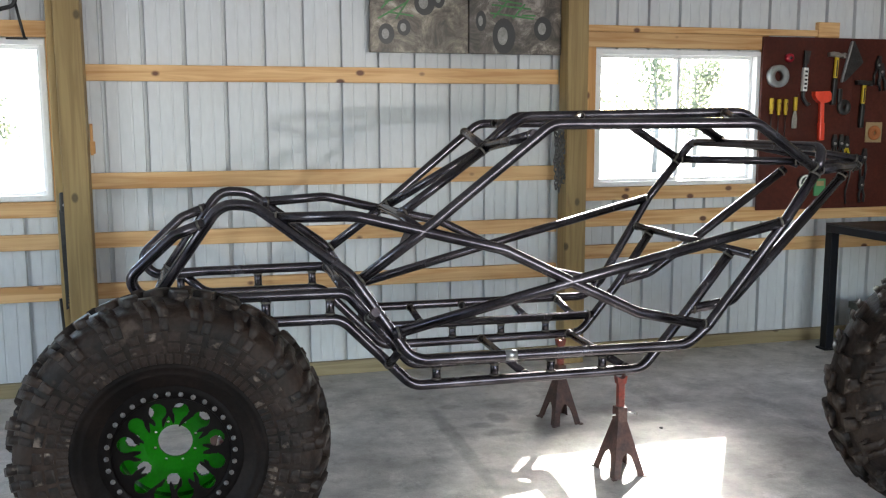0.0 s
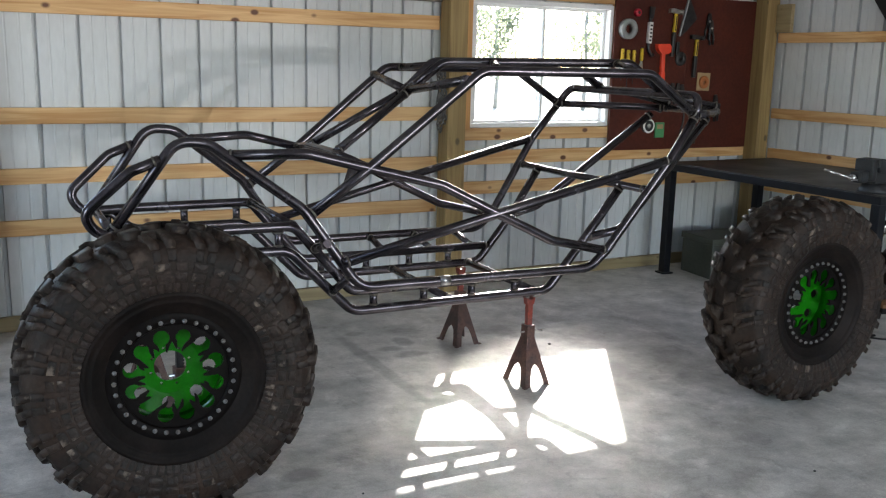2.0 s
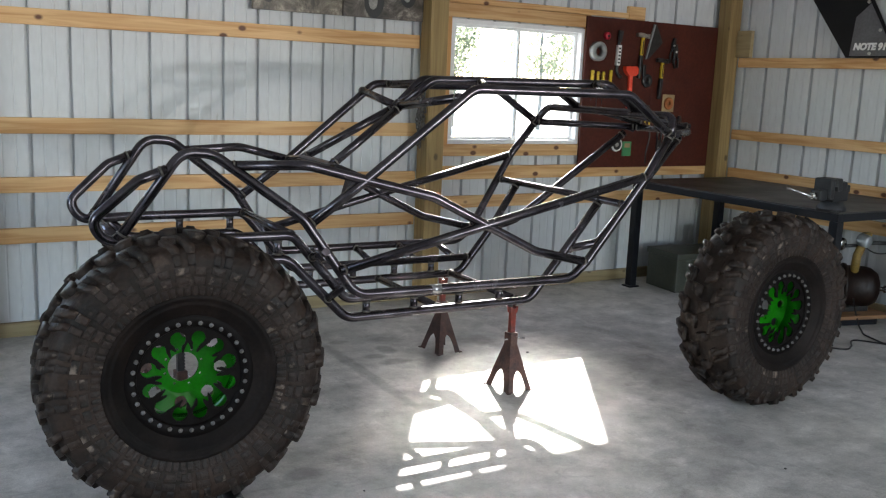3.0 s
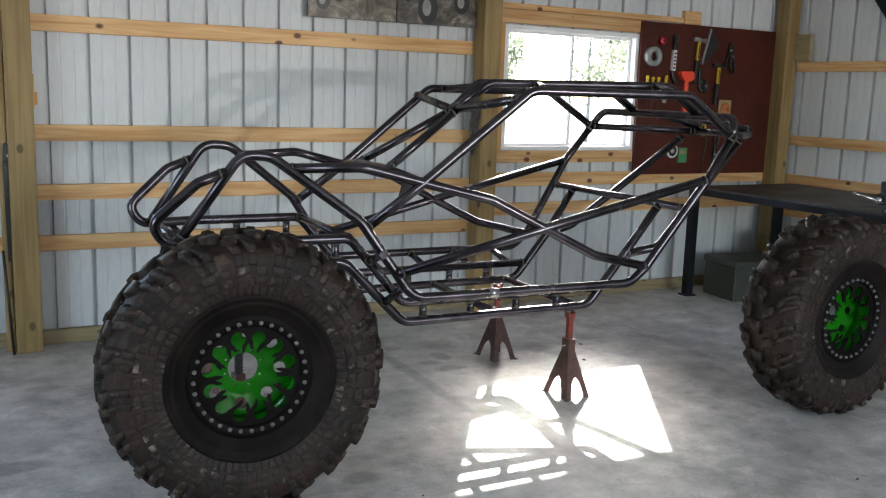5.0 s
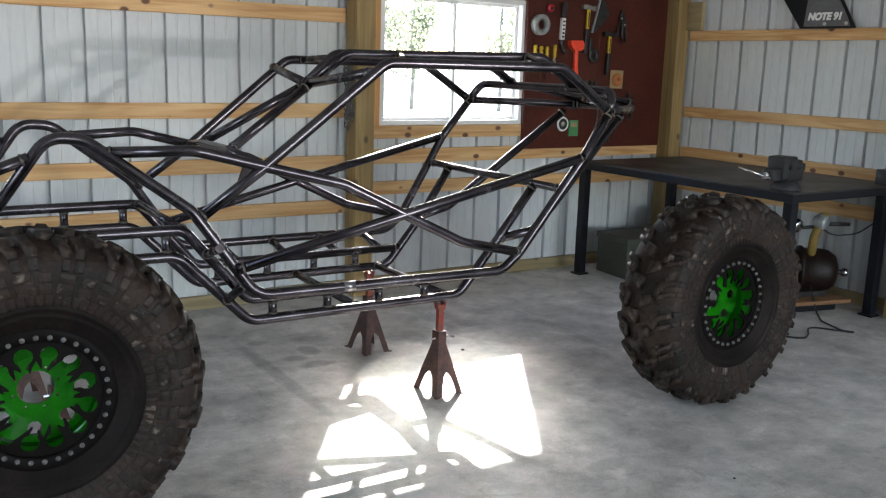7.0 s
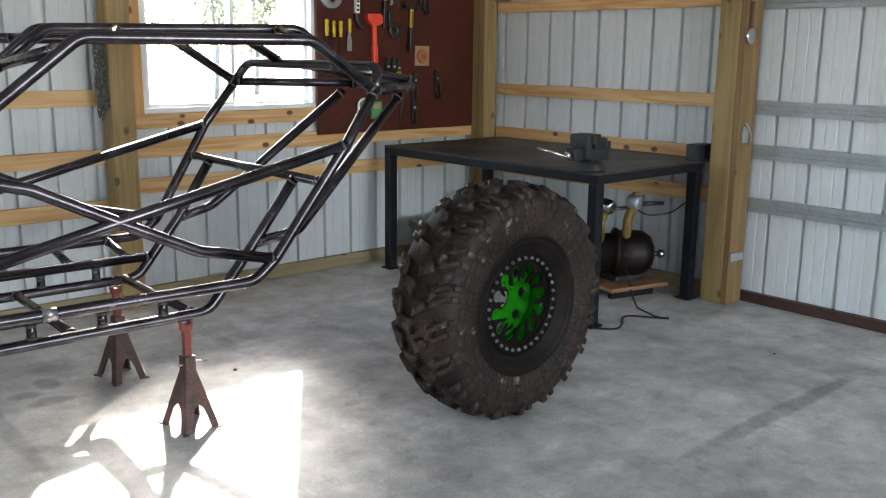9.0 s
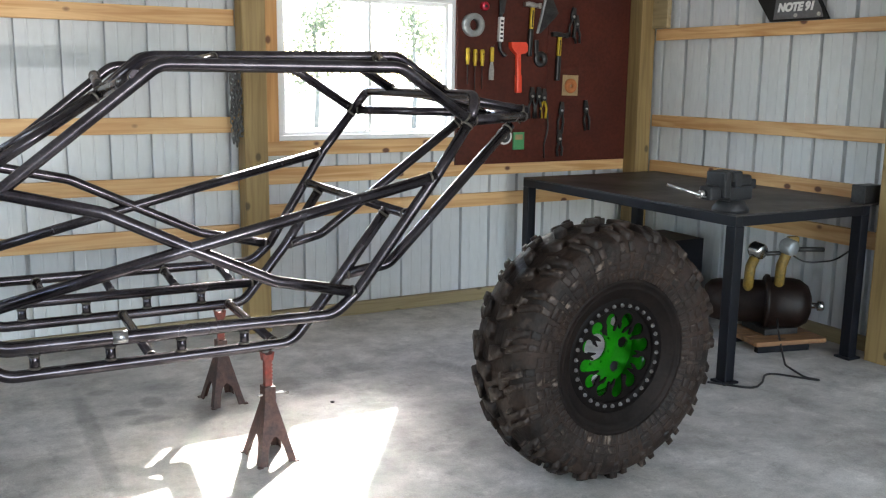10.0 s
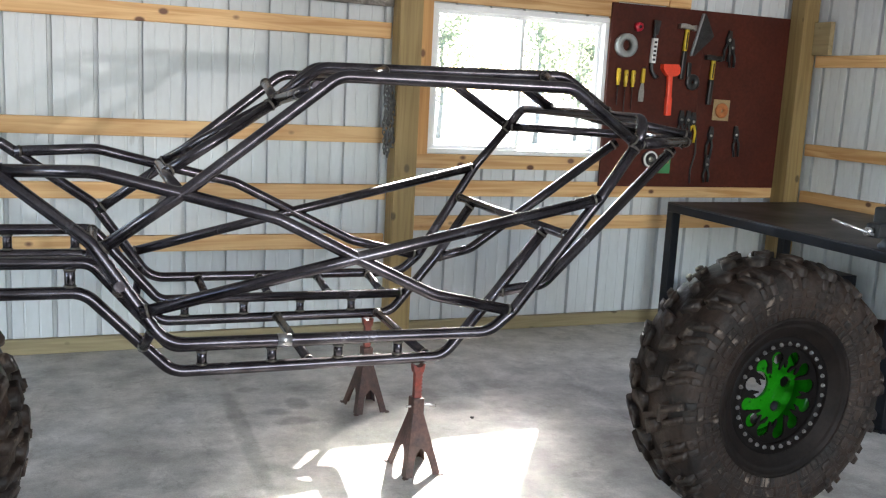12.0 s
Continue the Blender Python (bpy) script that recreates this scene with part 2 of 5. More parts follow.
glass = bpy.data.materials.new("window_glass")
glass.use_nodes = True
gp = glass.node_tree.nodes["Principled BSDF"]
gp.inputs["Transmission Weight"].default_value = 1.0
gp.inputs["Roughness"].default_value = 0.0
gp.inputs["IOR"].default_value = 1.05
gp.inputs["Base Color"].default_value = (0.97, 0.98, 0.98, 1)


def concrete():
    """Smooth trowelled slab: clouded grey, oil spots, faint tyre marks, worn gloss."""
    m = bpy.data.materials.new("concrete")
    m.use_nodes = True
    n, l = m.node_tree.nodes, m.node_tree.links
    p = n["Principled BSDF"]
    tc = n.new("ShaderNodeTexCoord")

    def tex(scale, detail=5, rough=0.6, sc=(1, 1, 1), dist=0.0):
        mp, t = n.new("ShaderNodeMapping"), n.new("ShaderNodeTexNoise")
        mp.inputs["Scale"].default_value = sc
        l.new(tc.outputs["Object"], mp.inputs["Vector"])
        l.new(mp.outputs[0], t.inputs["Vector"])
        t.inputs["Scale"].default_value, t.inputs["Detail"].default_value = scale, detail
        t.inputs["Roughness"].default_value, t.inputs["Distortion"].default_value = rough, dist
        return t.outputs["Fac"]

    def ranged(fac, a, b, lo, hi):
        r = n.new("ShaderNodeMapRange")
        for k, v in (("From Min", a), ("From Max", b), ("To Min", lo), ("To Max", hi)):
            r.inputs[k].default_value = v
        l.new(fac, r.inputs["Value"])
        return r.outputs[0]

    def times(a, b):
        k = n.new("ShaderNodeMath")
        k.operation = "MULTIPLY"
        l.new(a, k.inputs[0])
        l.new(b, k.inputs[1])
        return k.outputs[0]

    cloud = ranged(tex(0.9, 6, 0.62, dist=0.6), 0.3, 0.7, 0.66, 1.20)
    mid = ranged(tex(5, 5, 0.65), 0.34, 0.66, 0.70, 1.15)
    fine = ranged(tex(70, 3), 0.3, 0.7, 0.93, 1.05)
    grit = ranged(tex(160, 2), 0.35, 0.7, 0.90, 1.06)
    scuff = ranged(tex(2.2, 6, 0.7, (1, 4, 1), 1.2), 0.60, 0.70, 1.0, 0.80)
    patch = times(ranged(tex(3.4, 9, 0.78, (1, 1, 1), 0.5), 0.53, 0.585, 1.0, 1.15), ranged(tex(6.5, 8, 0.75, (1.3, 1, 1), 0.3), 0.56, 0.62, 1.0, 0.84))
    val = times(times(times(cloud, mid), times(fine, scuff)), times(grit, patch))
    # oil spots, damp rings and grey smears that lie on the slab
    sep = n.new("ShaderNodeSeparateXYZ")
    l.new(tc.outputs["Object"], sep.inputs[0])
    wob = tex(9, 3)

    def blot(x, y, rx, ry, dark):
        sx, sy = n.new("ShaderNodeMath"), n.new("ShaderNodeMath")
        for node, out, c, r in ((sx, sep.outputs["X"], x, rx), (sy, sep.outputs["Y"], y, ry)):
            node.operation = "MULTIPLY_ADD"
            l.new(out, node.inputs[0])
            node.inputs[1].default_value, node.inputs[2].default_value = 1 / r, -c / r
        px, py, ad = n.new("ShaderNodeMath"), n.new("ShaderNodeMath"), n.new("ShaderNodeMath")
        for node, src in ((px, sx), (py, sy)):
            node.operation = "MULTIPLY"
            l.new(src.outputs[0], node.inputs[0])
            l.new(src.outputs[0], node.inputs[1])
        ad.operation = "ADD"
        l.new(px.outputs[0], ad.inputs[0])
        l.new(py.outputs[0], ad.inputs[1])
        w = n.new("ShaderNodeMath")
        w.operation = "MULTIPLY_ADD"
        l.new(wob, w.inputs[0])
        w.inputs[1].default_value = 1.6
        l.new(ad.outputs[0], w.inputs[2])
        return ranged(w.outputs[0], 1.2, 2.0, dark, 1.0)

    for s in STAINS:
        val = times(val, blot(*s))
    hue = n.new("ShaderNodeValToRGB")
    hue.color_ramp.elements[0].color, hue.color_ramp.elements[1].color = (0.515, 0.505, 0.485, 1), (0.54, 0.51, 0.475, 1)
    l.new(tex(0.5, 3), hue.inputs["Fac"])
    mx = n.new("ShaderNodeMix")
    mx.data_type, mx.blend_type = "RGBA", "MULTIPLY"
    mx.inputs["Factor"].default_value = 1.0
    l.new(hue.outputs["Color"], mx.inputs["A"])
    l.new(val, mx.inputs["B"])
    l.new(mx.outputs["Result"], p.inputs["Base Color"])
    l.new(ranged(tex(1.6, 5), 0.3, 0.7, 0.42, 0.62), p.inputs["Roughness"])
    p.inputs["Specular IOR Level"].default_value = 0.16
    bp = n.new("ShaderNodeBump")
    bp.inputs["Strength"].default_value, bp.inputs["Distance"].default_value = 0.12, 0.003
    l.new(tex(30, 4), bp.inputs["Height"])
    l.new(bp.outputs[0], p.inputs["Normal"])
    return m


# x, y, half sizes, how dark
STAINS = [(1.86, 4.68, 0.06, 0.09, 0.62), (1.80, 4.45, 0.10, 0.06, 0.60), (1.74, 4.58, 0.07, 0.05, 0.68), (1.66, 4.93, 0.07, 0.05, 0.66),
          (1.95, 4.86, 0.12, 0.08, 0.72), (2.45, 4.62, 0.16, 0.10, 0.74), (2.62, 4.45, 0.12, 0.07, 0.80), (1.55, 4.35, 0.045, 0.7, 0.74),
          (2.80, 4.75, 0.045, 0.6, 0.86), (4.2, 2.28, 0.75, 0.05, 0.66), (3.4, 4.4, 0.05, 0.55, 0.88), (-0.5, 3.9, 0.16, 0.07, 0.66), (-0.3, 4.9, 0.10, 0.06, 0.75),
          (0.75, 3.25, 0.09, 0.06, 0.72), (1.0, 3.35, 0.08, 0.05, 0.78), (0.55, 4.3, 0.2, 0.10, 0.75), (2.9, 2.55, 0.20, 0.10, 0.86), (2.3, 2.75, 0.14, 0.05, 0.80),
          (-0.55, 3.3, 0.1, 0.1, 0.8), (3.3, 3.3, 0.35, 0.25, 0.86), (5.2, 3.4, 0.3, 0.12, 0.8)]
CONCRETE = concrete()

# ---------------------------------------------------------------- builders
def mesh_of(name, bm, mat, smooth=False):
    me = bpy.data.meshes.new(name)
    bm.normal_update()
    bm.to_mesh(me)
    bm.free()
    me.materials.append(mat)
    if smooth:
        for f in me.polygons:
            f.use_smooth = True
    return me


def part(name, bm, mat, parent, label="", smooth=False, at=None):
    ob = new(name, mesh_of(name, bm, mat, smooth))
    if parent:
        ob.parent = parent
    if at:
        ob.matrix_basis = at
    return tagged(ob, label) if label else ob


def thing(name, label, category, at=None, group="", kind=""):
    ob = new(name)
    ob.empty_display_size = 0.1
    if at:
        ob.matrix_basis = at
    return tagged(ob, label, category, group, kind)


def solo(name, bm, mat, label, category, at=None, group="", kind="", smooth=False):
    return tagged(part(name, bm, mat, None, "", smooth, at), label, category, group, kind)


def box(lo, hi, bev=0.003, bm=None, m=None):
    bm = bm or bmesh.new()
    t = bmesh.new()
    bmesh.ops.create_cube(t, size=1)
    for v in t.verts:
        v.co = Vector([lo[i] + (v.co[i] + 0.5) * (hi[i] - lo[i]) for i in range(3)])
    if bev:
        bmesh.ops.bevel(t, geom=list(t.edges), offset=bev, segments=2, affect="EDGES", profile=0.6)
    if m:
        bmesh.ops.transform(t, matrix=m, verts=list(t.verts))
    return join(bm, t)


def join(bm, t):
    base = [bm.verts.new(v.co) for v in t.verts]
    t.verts.index_update()
    for f in t.faces:
        nf = bm.faces.new([base[v.index] for v in f.verts])
        nf.smooth = f.smooth
    t.free()
    return bm


def sweep(pts, r, seg=14, bm=None, r2=None):
    """A round tube along points, with closed ends."""
    bm = bm or bmesh.new()
    pts = [Vector(p) for p in pts]
    rings, up = [], None
    for i, p in enumerate(pts):
        d = (pts[min(i + 1, len(pts) - 1)] - pts[max(i - 1, 0)]).normalized()
        if up is None:
            up = d.orthogonal().normalized()
        up = (up - d * up.dot(d)).normalized()
        w = d.cross(up)
        rad = r if r2 is None else r + (r2 - r) * i / (len(pts) - 1)
        rings.append([bm.verts.new(p + (up * math.cos(a) + w * math.sin(a)) * rad) for a in [2 * math.pi * k / seg for k in range(seg)]])
    for a, b in zip(rings, rings[1:]):
        for k in range(seg):
            bm.faces.new((a[k], a[(k + 1) % seg], b[(k + 1) % seg], b[k])).smooth = True
    bm.faces.new(rings[0][::-1])
    bm.faces.new(rings[-1])
    return bm


def bent(pts, radius=0.1, steps=7):
    """Points of a path whose corners are rounded like a bent tube."""
    pts = [Vector(p) for p in pts]
    out = [pts[0]]
    for a, b, c in zip(pts, pts[1:], pts[2:]):
        u, v = (a - b), (c - b)
        ang = math.pi - u.angle(v)
        cut = min(radius * math.tan(ang / 2) + 1e-4, u.length * 0.48, v.length * 0.48)
        p, q = b + u.normalized() * cut, b + v.normalized() * cut
        for k in range(steps + 1):
            s = k / steps
            out.append(p * (1 - s) ** 2 + b * 2 * s * (1 - s) + q * s * s)
    out.append(pts[-1])
    return out


def lathe(profile, seg=48, bm=None, closed=False):
    """Turns (radius, height) points round the y axis; height runs along y."""
    bm = bm or bmesh.new()
    rings = []
    for r, h in profile:
        rings.append([bm.verts.new((r * math.cos(2 * math.pi * k / seg), h, r * math.sin(2 * math.pi * k / seg))) for k in range(seg)])
    pairs = list(zip(rings, rings[1:])) + ([(rings[-1], rings[0])] if closed else [])
    for a, b in pairs:
        for k in range(seg):
            bm.faces.new((a[k], a[(k + 1) % seg], b[(k + 1) % seg], b[k])).smooth = True
    return bm


def plate(outline, thick, axis="y", bm=None):
    """A flat piece cut to an outline of (a, b) points, with thickness."""
    bm = bm or bmesh.new()
    put = (lambda a, b, d: (a, d, b)) if axis == "y" else (lambda a, b, d: (d, a, b)) if axis == "x" else (lambda a, b, d: (a, b, d))
    f = [bm.verts.new(put(a, b, 0)) for a, b in outline]
    g = [bm.verts.new(put(a, b, thick)) for a, b in outline]
    bm.faces.new(f)
    bm.faces.new(g[::-1])
    for i in range(len(f)):
        j = (i + 1) % len(f)
        bm.faces.new((f[j], f[i], g[i], g[j]))
    bmesh.ops.recalc_face_normals(bm, faces=list(bm.faces))
    return bm


# ---------------------------------------------------------------- the building
WALL_Y, WALL_X, LEFT_X, FRONT_Y, TOP = 5.795, 5.735, -4.2, -4.5, 3.1
PITCH, RIB0 = 0.2286, 0.525
WINDOWS = [(2.885, 4.112, 1.15, 2.052), (-1.68, -0.455, 1.145, 2.05)]


def rib_profile(a, b, phase):
    """Sheet profile between a and b: deep ribs bulging outward, two fine ridges between each pair."""
    pts = [(a, 0.0)]
    k = math.floor((a - phase) / PITCH) - 1
    while phase + k * PITCH < b + PITCH:
        c = phase + k * PITCH
        for dx, d in ((-0.014, 0.0), (-0.010, 0.030), (0.010, 0.030), (0.014, 0.0), (0.070, 0.0), (0.073, 0.0022), (0.079, 0.0022), (0.082, 0.0), (0.146, 0.0), (0.149, 0.0022), (0.155, 0.0022), (0.158, 0.0)):
            if a + 0.001 < c + dx < b - 0.001:
                pts.append((c + dx, d))
        k += 1
    return pts + [(b, 0.0)]


def sheet(a, b, z0, z1, phase, holes, place):
    """One ribbed sheet with openings cut through it; place(s, depth, z) gives the point."""
    prof = rib_profile(a, b, phase)
    cuts = sorted({s for h in holes for s in h[:2] if a < s < b})
    full = []
    for (s0, d0), (s1, d1) in zip(prof, prof[1:]):
        full.append((s0, d0))
        for c in cuts:
            if s0 < c < s1:
                full.append((c, d0 + (d1 - d0) * (c - s0) / (s1 - s0)))
    full.append(prof[-1])
    bm = bmesh.new()
    for (s0, d0), (s1, d1) in zip(full, full[1:]):
        m = (s0 + s1) / 2
        spans = [(z0, z1)]
        for h in holes:
            if h[0] < m < h[1]:
                spans = [(z0, h[2]), (h[3], z1)]
        for lo, hi in spans:
            for off in (0.0, 0.002):
                q = [place(s0, d0 + off, lo), place(s1, d1 + off, lo), place(s1, d1 + off, hi), place(s0, d0 + off, hi)]
                bm.faces.new([bm.verts.new(p) for p in (q if not off else q[::-1])])
    return bm


def wall(name, label, a, b, holes, place, phase=RIB0):
    w = thing(name, label, "wall", kind="structure")
    start = phase - 0.06 + math.floor((a - phase) / (4 * PITCH)) * 4 * PITCH
    s = start
    while s < b:
        lo, hi = max(a, s), min(b, s + 4 * PITCH)
        if hi - lo > 0.02:
            part("panel", sheet(lo, hi, 0.0, TOP, phase, holes, place), SHEET, w)
        s += 4 * PITCH
    return w


wall_back = wall("wall_north", "light grey ribbed sheet metal wall with pine girts", LEFT_X, WALL_X + 0.02, WINDOWS, lambda s, d, z: (s, WALL_Y + d, z))
wall_right = wall("wall_east", "light grey ribbed sheet metal wall with pine girts", 3.42, WALL_Y + 0.02, [], lambda s, d, z: (WALL_X + d, s, z), phase=3.966)
# west and south walls are unseen; their openings only let light in
wall_left = wall("wall_west", "light grey ribbed sheet metal wall", FRONT_Y, WALL_Y + 0.02, [(0.1, 2.7, 0.0, 2.4)], lambda s, d, z: (LEFT_X - d, s, z))
wall_front = wall("wall_south", "light grey ribbed sheet metal wall with an assumed opening", LEFT_X, WALL_X + 0.02, [(0.9, 5.1, 0.0, 2.65)], lambda s, d, z: (s, FRONT_Y - d, z))

floor = solo("floor", box((LEFT_X - 0.3, FRONT_Y - 0.3, -0.12), (WALL_X + 0.3, WALL_Y + 0.3, 0.0), 0), CONCRETE, "smooth grey concrete slab with oil spots and smears", "floor", kind="structure")
# unseen, added to close the room and throw lamp light down
ceiling = solo("ceiling", box((LEFT_X - 0.3, FRONT_Y - 0.3, TOP), (WALL_X + 0.3, WALL_Y + 0.3, TOP + 0.05), 0), CEIL, "plain pale ceiling sheets", "ceiling", kind="structure")

GF = 5.755      # inner face of the girts
def girt(x0, x1, z0, z1, parent=wall_back, face=GF, mat=PINE_X):
    part("girt", box((x0, face, z0), (x1, WALL_Y - 0.001, z1), 0.004), mat, parent)


for z0, z1 in ((1.822, 1.915), (1.205, 1.298), (0.862, 0.952), (0.562, 0.652)):
    girt(-0.25, 2.622, z0, z1)
for z0, z1 in ((0.885, 0.985), (0.67, 0.76)):
    girt(2.78, 5.60, z0, z1)
girt(2.78, 4.16, 2.063, 2.16)
girt(2.78, 4.70, 2.163, 2.205, face=5.765)
girt(2.78, 4.108, 1.06, 1.147)
girt(4.55, 4.72, 2.155, 2.26, face=5.752)
girt(2.76, 2.882, 1.142, 2.063, mat=PINE_Z)
girt(4.115, 4.20, 1.142, 2.063, face=5.772, mat=PINE_Z)
for z0, z1 in ((2.06, 2.15), (1.05, 1.14), (0.862, 0.952), (0.562, 0.652)):
    girt(-2.6, -0.42, z0, z1)
girt(-0.452, -0.36, 1.14, 2.06, mat=PINE_Z)
girt(-1.78, -1.684, 1.14, 2.06, mat=PINE_Z)
for z0, z1 in ((2.43, 2.52), (0.0, 0.085)):
    girt(-2.6, 5.6, z0, z1, mat=TREATED_X if z0 == 0 else PINE_X, face=5.757)


def post(name, x0, x1, y0, y1, parent):
    part(name, box((x0, y0, 0), (x1, y1, TOP), 0.006), POSTWOOD, parent)


post("post", 2.625, 2.765, 5.612, 5.753, wall_back)
post("post", -0.385, -0.245, 5.612, 5.753, wall_back)
post("post", -0.43, -0.388, 5.66, 5.753, wall_back)
post("post", 5.56, 5.69, 5.615, 5.752, wall_back)
post("post", 5.553, 5.69, 3.44, 3.58, wall_right)
part("jamb_board", box((5.556, 3.398, 0.0), (5.727, 3.437, TOP), 0.004), JAMBWOOD, wall_right)
part("block", box((5.655, 5.46, 1.907), (5.694, 5.612, 2.13), 0.004), TREATED_Y, wall_right)
for z0, z1 in ((1.825, 1.905), (1.208, 1.292), (0.875, 0.960), (2.42, 2.50), (0.60, 0.70)):
    part("girt", box((5.695, 3.585, z0), (WALL_X - 0.001, 5.61, z1), 0.004), PINE_Y, wall_right)
part("sill_board", box((5.697, 3.585, 0.0), (WALL_X - 0.001, 5.61, 0.085), 0.004), TREATED_Y, wall_right)

# sliding door of ribbed sheet on galvanised rails
door = thing("door_1", "grey ribbed sheet metal sliding door with galvanised rails", "door", kind="structure")
s = 3.62
while s > FRONT_Y:
    lo = max(FRONT_Y, s - 4 * PITCH)
    part("panel", sheet(lo, s, 0.0, TOP, 3.275, [], lambda q, d, z: (5.775 + d, q, z)), SHEET, door)
    s -= 4 * PITCH
for z in (0.575, 0.905, 1.175, 1.80, 2.45):
    bm = bmesh.new()
    prof = [(5.772, 0.0), (5.735, 0.0), (5.735, 0.030), (5.742, 0.034), (5.742, 0.056), (5.735, 0.060), (5.735, 0.088), (5.772, 0.088)]
    ends = [[bm.verts.new((x, y, z + h)) for x, h in prof] for y in (FRONT_Y, 3.43)]
    for i in range(len(prof) - 1):
        bm.faces.new((ends[0][i], ends[0][i + 1], ends[1][i + 1], ends[1][i]))
    bm.faces.new(ends[1])
    part("rail", bm, GALV, door)
part("bottom_rail", box((5.728, FRONT_Y, 0.0), (5.772, 3.43, 0.065), 0.004), DOORBASE, door)


def window(name, x0, x1, z0, z1):
    w = thing(name, "white vinyl sliding window with two bright panes", "window", kind="structure")
    y0, y1 = 5.765, 5.845
    f = 0.032
    bm = box((x0, y0, z0), (x1, y1, z0 + f), 0.004)
    box((x0, y0, z1 - f), (x1, y1, z1), 0.004, bm)
    box((x0, y0, z0 + f), (x0 + f, y1, z1 - f), 0.004, bm)
    box((x1 - f, y0, z0 + f), (x1, y1, z1 - f), 0.004, bm)
    part("window_frame", bm, VINYL, w)
    xm = (x0 + x1) / 2
    for k, (a, b, yy) in enumerate(((x0 + f, xm + 0.018, 5.795), (xm - 0.018, x1 - f, 5.822))):
        s = 0.022
        a2, b2, c2, d2 = a, b, z0 + f, z1 - f
        bm = box((a2, yy, c2), (b2, yy + 0.02, c2 + s), 0.003)
        box((a2, yy, d2 - s), (b2, yy + 0.02, d2), 0.003, bm)
        box((a2, yy, c2 + s), (a2 + s, yy + 0.02, d2 - s), 0.003, bm)
        box((b2 - s, yy, c2 + s), (b2, yy + 0.02, d2 - s), 0.003, bm)
        sash = part("sash", bm, VINYL, w)
        g = part("pane", box((a2 + s, yy + 0.008, c2 + s), (b2 - s, yy + 0.012, d2 - s), 0), glass, sash)
        g.visible_shadow = False
    return w


for i, h in enumerate(WINDOWS):
    window(f"window_{i + 1}", *h)

# ---------------------------------------------------------------- outside
ground = bmesh.new()
for q in [((-400, 6.2), (400, 400)), ((-400, -400), (400, -5.0)), ((-400, -5.0), (-4.7, 6.2)), ((6.3, -5.0), (400, 6.2))]:
    (ax, ay), (bx, by) = q
    ground.faces.new([ground.verts.new((x, y, -0.15)) for x, y in ((ax, ay), (bx, ay), (bx, by), (ax, by))])
solo("ground", ground, GRASS, "sunlit pale gravel and dry grass yard", "ground", kind="structure")


def tree(x, y, h, seed):
    rnd = random.Random(seed)
    t = thing("tree", "leafy tree in bright sun beyond the window", "tree", pose(x, y, -0.15), group="trees outside")
    bm = sweep([(0, 0, 0), (0.1, 0.05, h * 0.3), (0.0, 0.1, h * 0.6), (0.1, 0, h * 0.9)], 0.09, 9, None, 0.03)
    tips = []
    for k in range(16):
        z = h * (0.25 + 0.6 * k / 16)
        a = rnd.uniform(0, 6.28)
        L = h * 0.38 * (1 - 0.55 * k / 16) * rnd.uniform(0.7, 1.1)
        tip = Vector((math.cos(a) * L, math.sin(a) * L, z + L * 0.45))
        sweep([(0.05, 0.05, z), tip * 0.5 + Vector((0, 0, z * 0.5 - 0.1)), tip], 0.03, 6, bm, 0.010)
        tips += [tip, tip * 0.7 + Vector((0, 0, z * 0.3)), tip * 0.45 + Vector((0, 0, z * 0.55))]
    part("trunk", bm, BARK, t)
    bm = bmesh.new()
    for tip in tips:
        for _ in range(60):
            c = tip + Vector([rnd.gauss(0, h * 0.055) for _ in range(3)])
            m = Matrix.Translation(c) @ Euler([rnd.uniform(0, 6.28) for _ in range(3)]).to_matrix().to_4x4()
            s = rnd.uniform(0.045, 0.095)
            bm.faces.new([bm.verts.new(m @ Vector(p)) for p in ((-s, 0, 0), (0, -s * 0.5, 0.01), (s, 0, 0), (0, s * 0.5, 0.01))])
    part("crown", bm, LEAF, t)


for i, (x, y, h) in enumerate(((12.4, 30.0, 4.8), (15.4, 28.6, 5.4), (18.3, 31.0, 4.6), (21.4, 29.5, 5.6), (24.6, 31.0, 5.0), (9.6, 31.0, 4.4), (-5.2, 26.0, 3.0))):
    tree(x, y, h, 10 + i)

# ---------------------------------------------------------------- tube chassis
chassis = thing("tube_chassis", "bare steel tube buggy chassis resting on jack stands", "chassis", pose(0, 4.235, 0, 0, 0, -1.2))
BIG, SMALL = 0.0225, 0.0182


def weld_ring(bm, p, d, r):
    d = Vector(d).normalized()
    u = d.orthogonal().normalized()
    w = d.cross(u)
    n, rows = 18, []
    for k in range(n):
        a = 2 * math.pi * k / n
        o = u * math.cos(a) + w * math.sin(a)
        wob = 1 + 0.08 * math.sin(7 * a)
        rows.append([bm.verts.new(Vector(p) + o * (r + q * wob) + d * h) for q, h in ((-0.002, -0.006), (0.0035, -0.002), (0.0035, 0.003), (-0.002, 0.007))])
    for k in range(n):
        a, b = rows[k], rows[(k + 1) % n]
        for j in range(3):
            bm.faces.new((a[j], b[j], b[j + 1], a[j + 1])).smooth = True


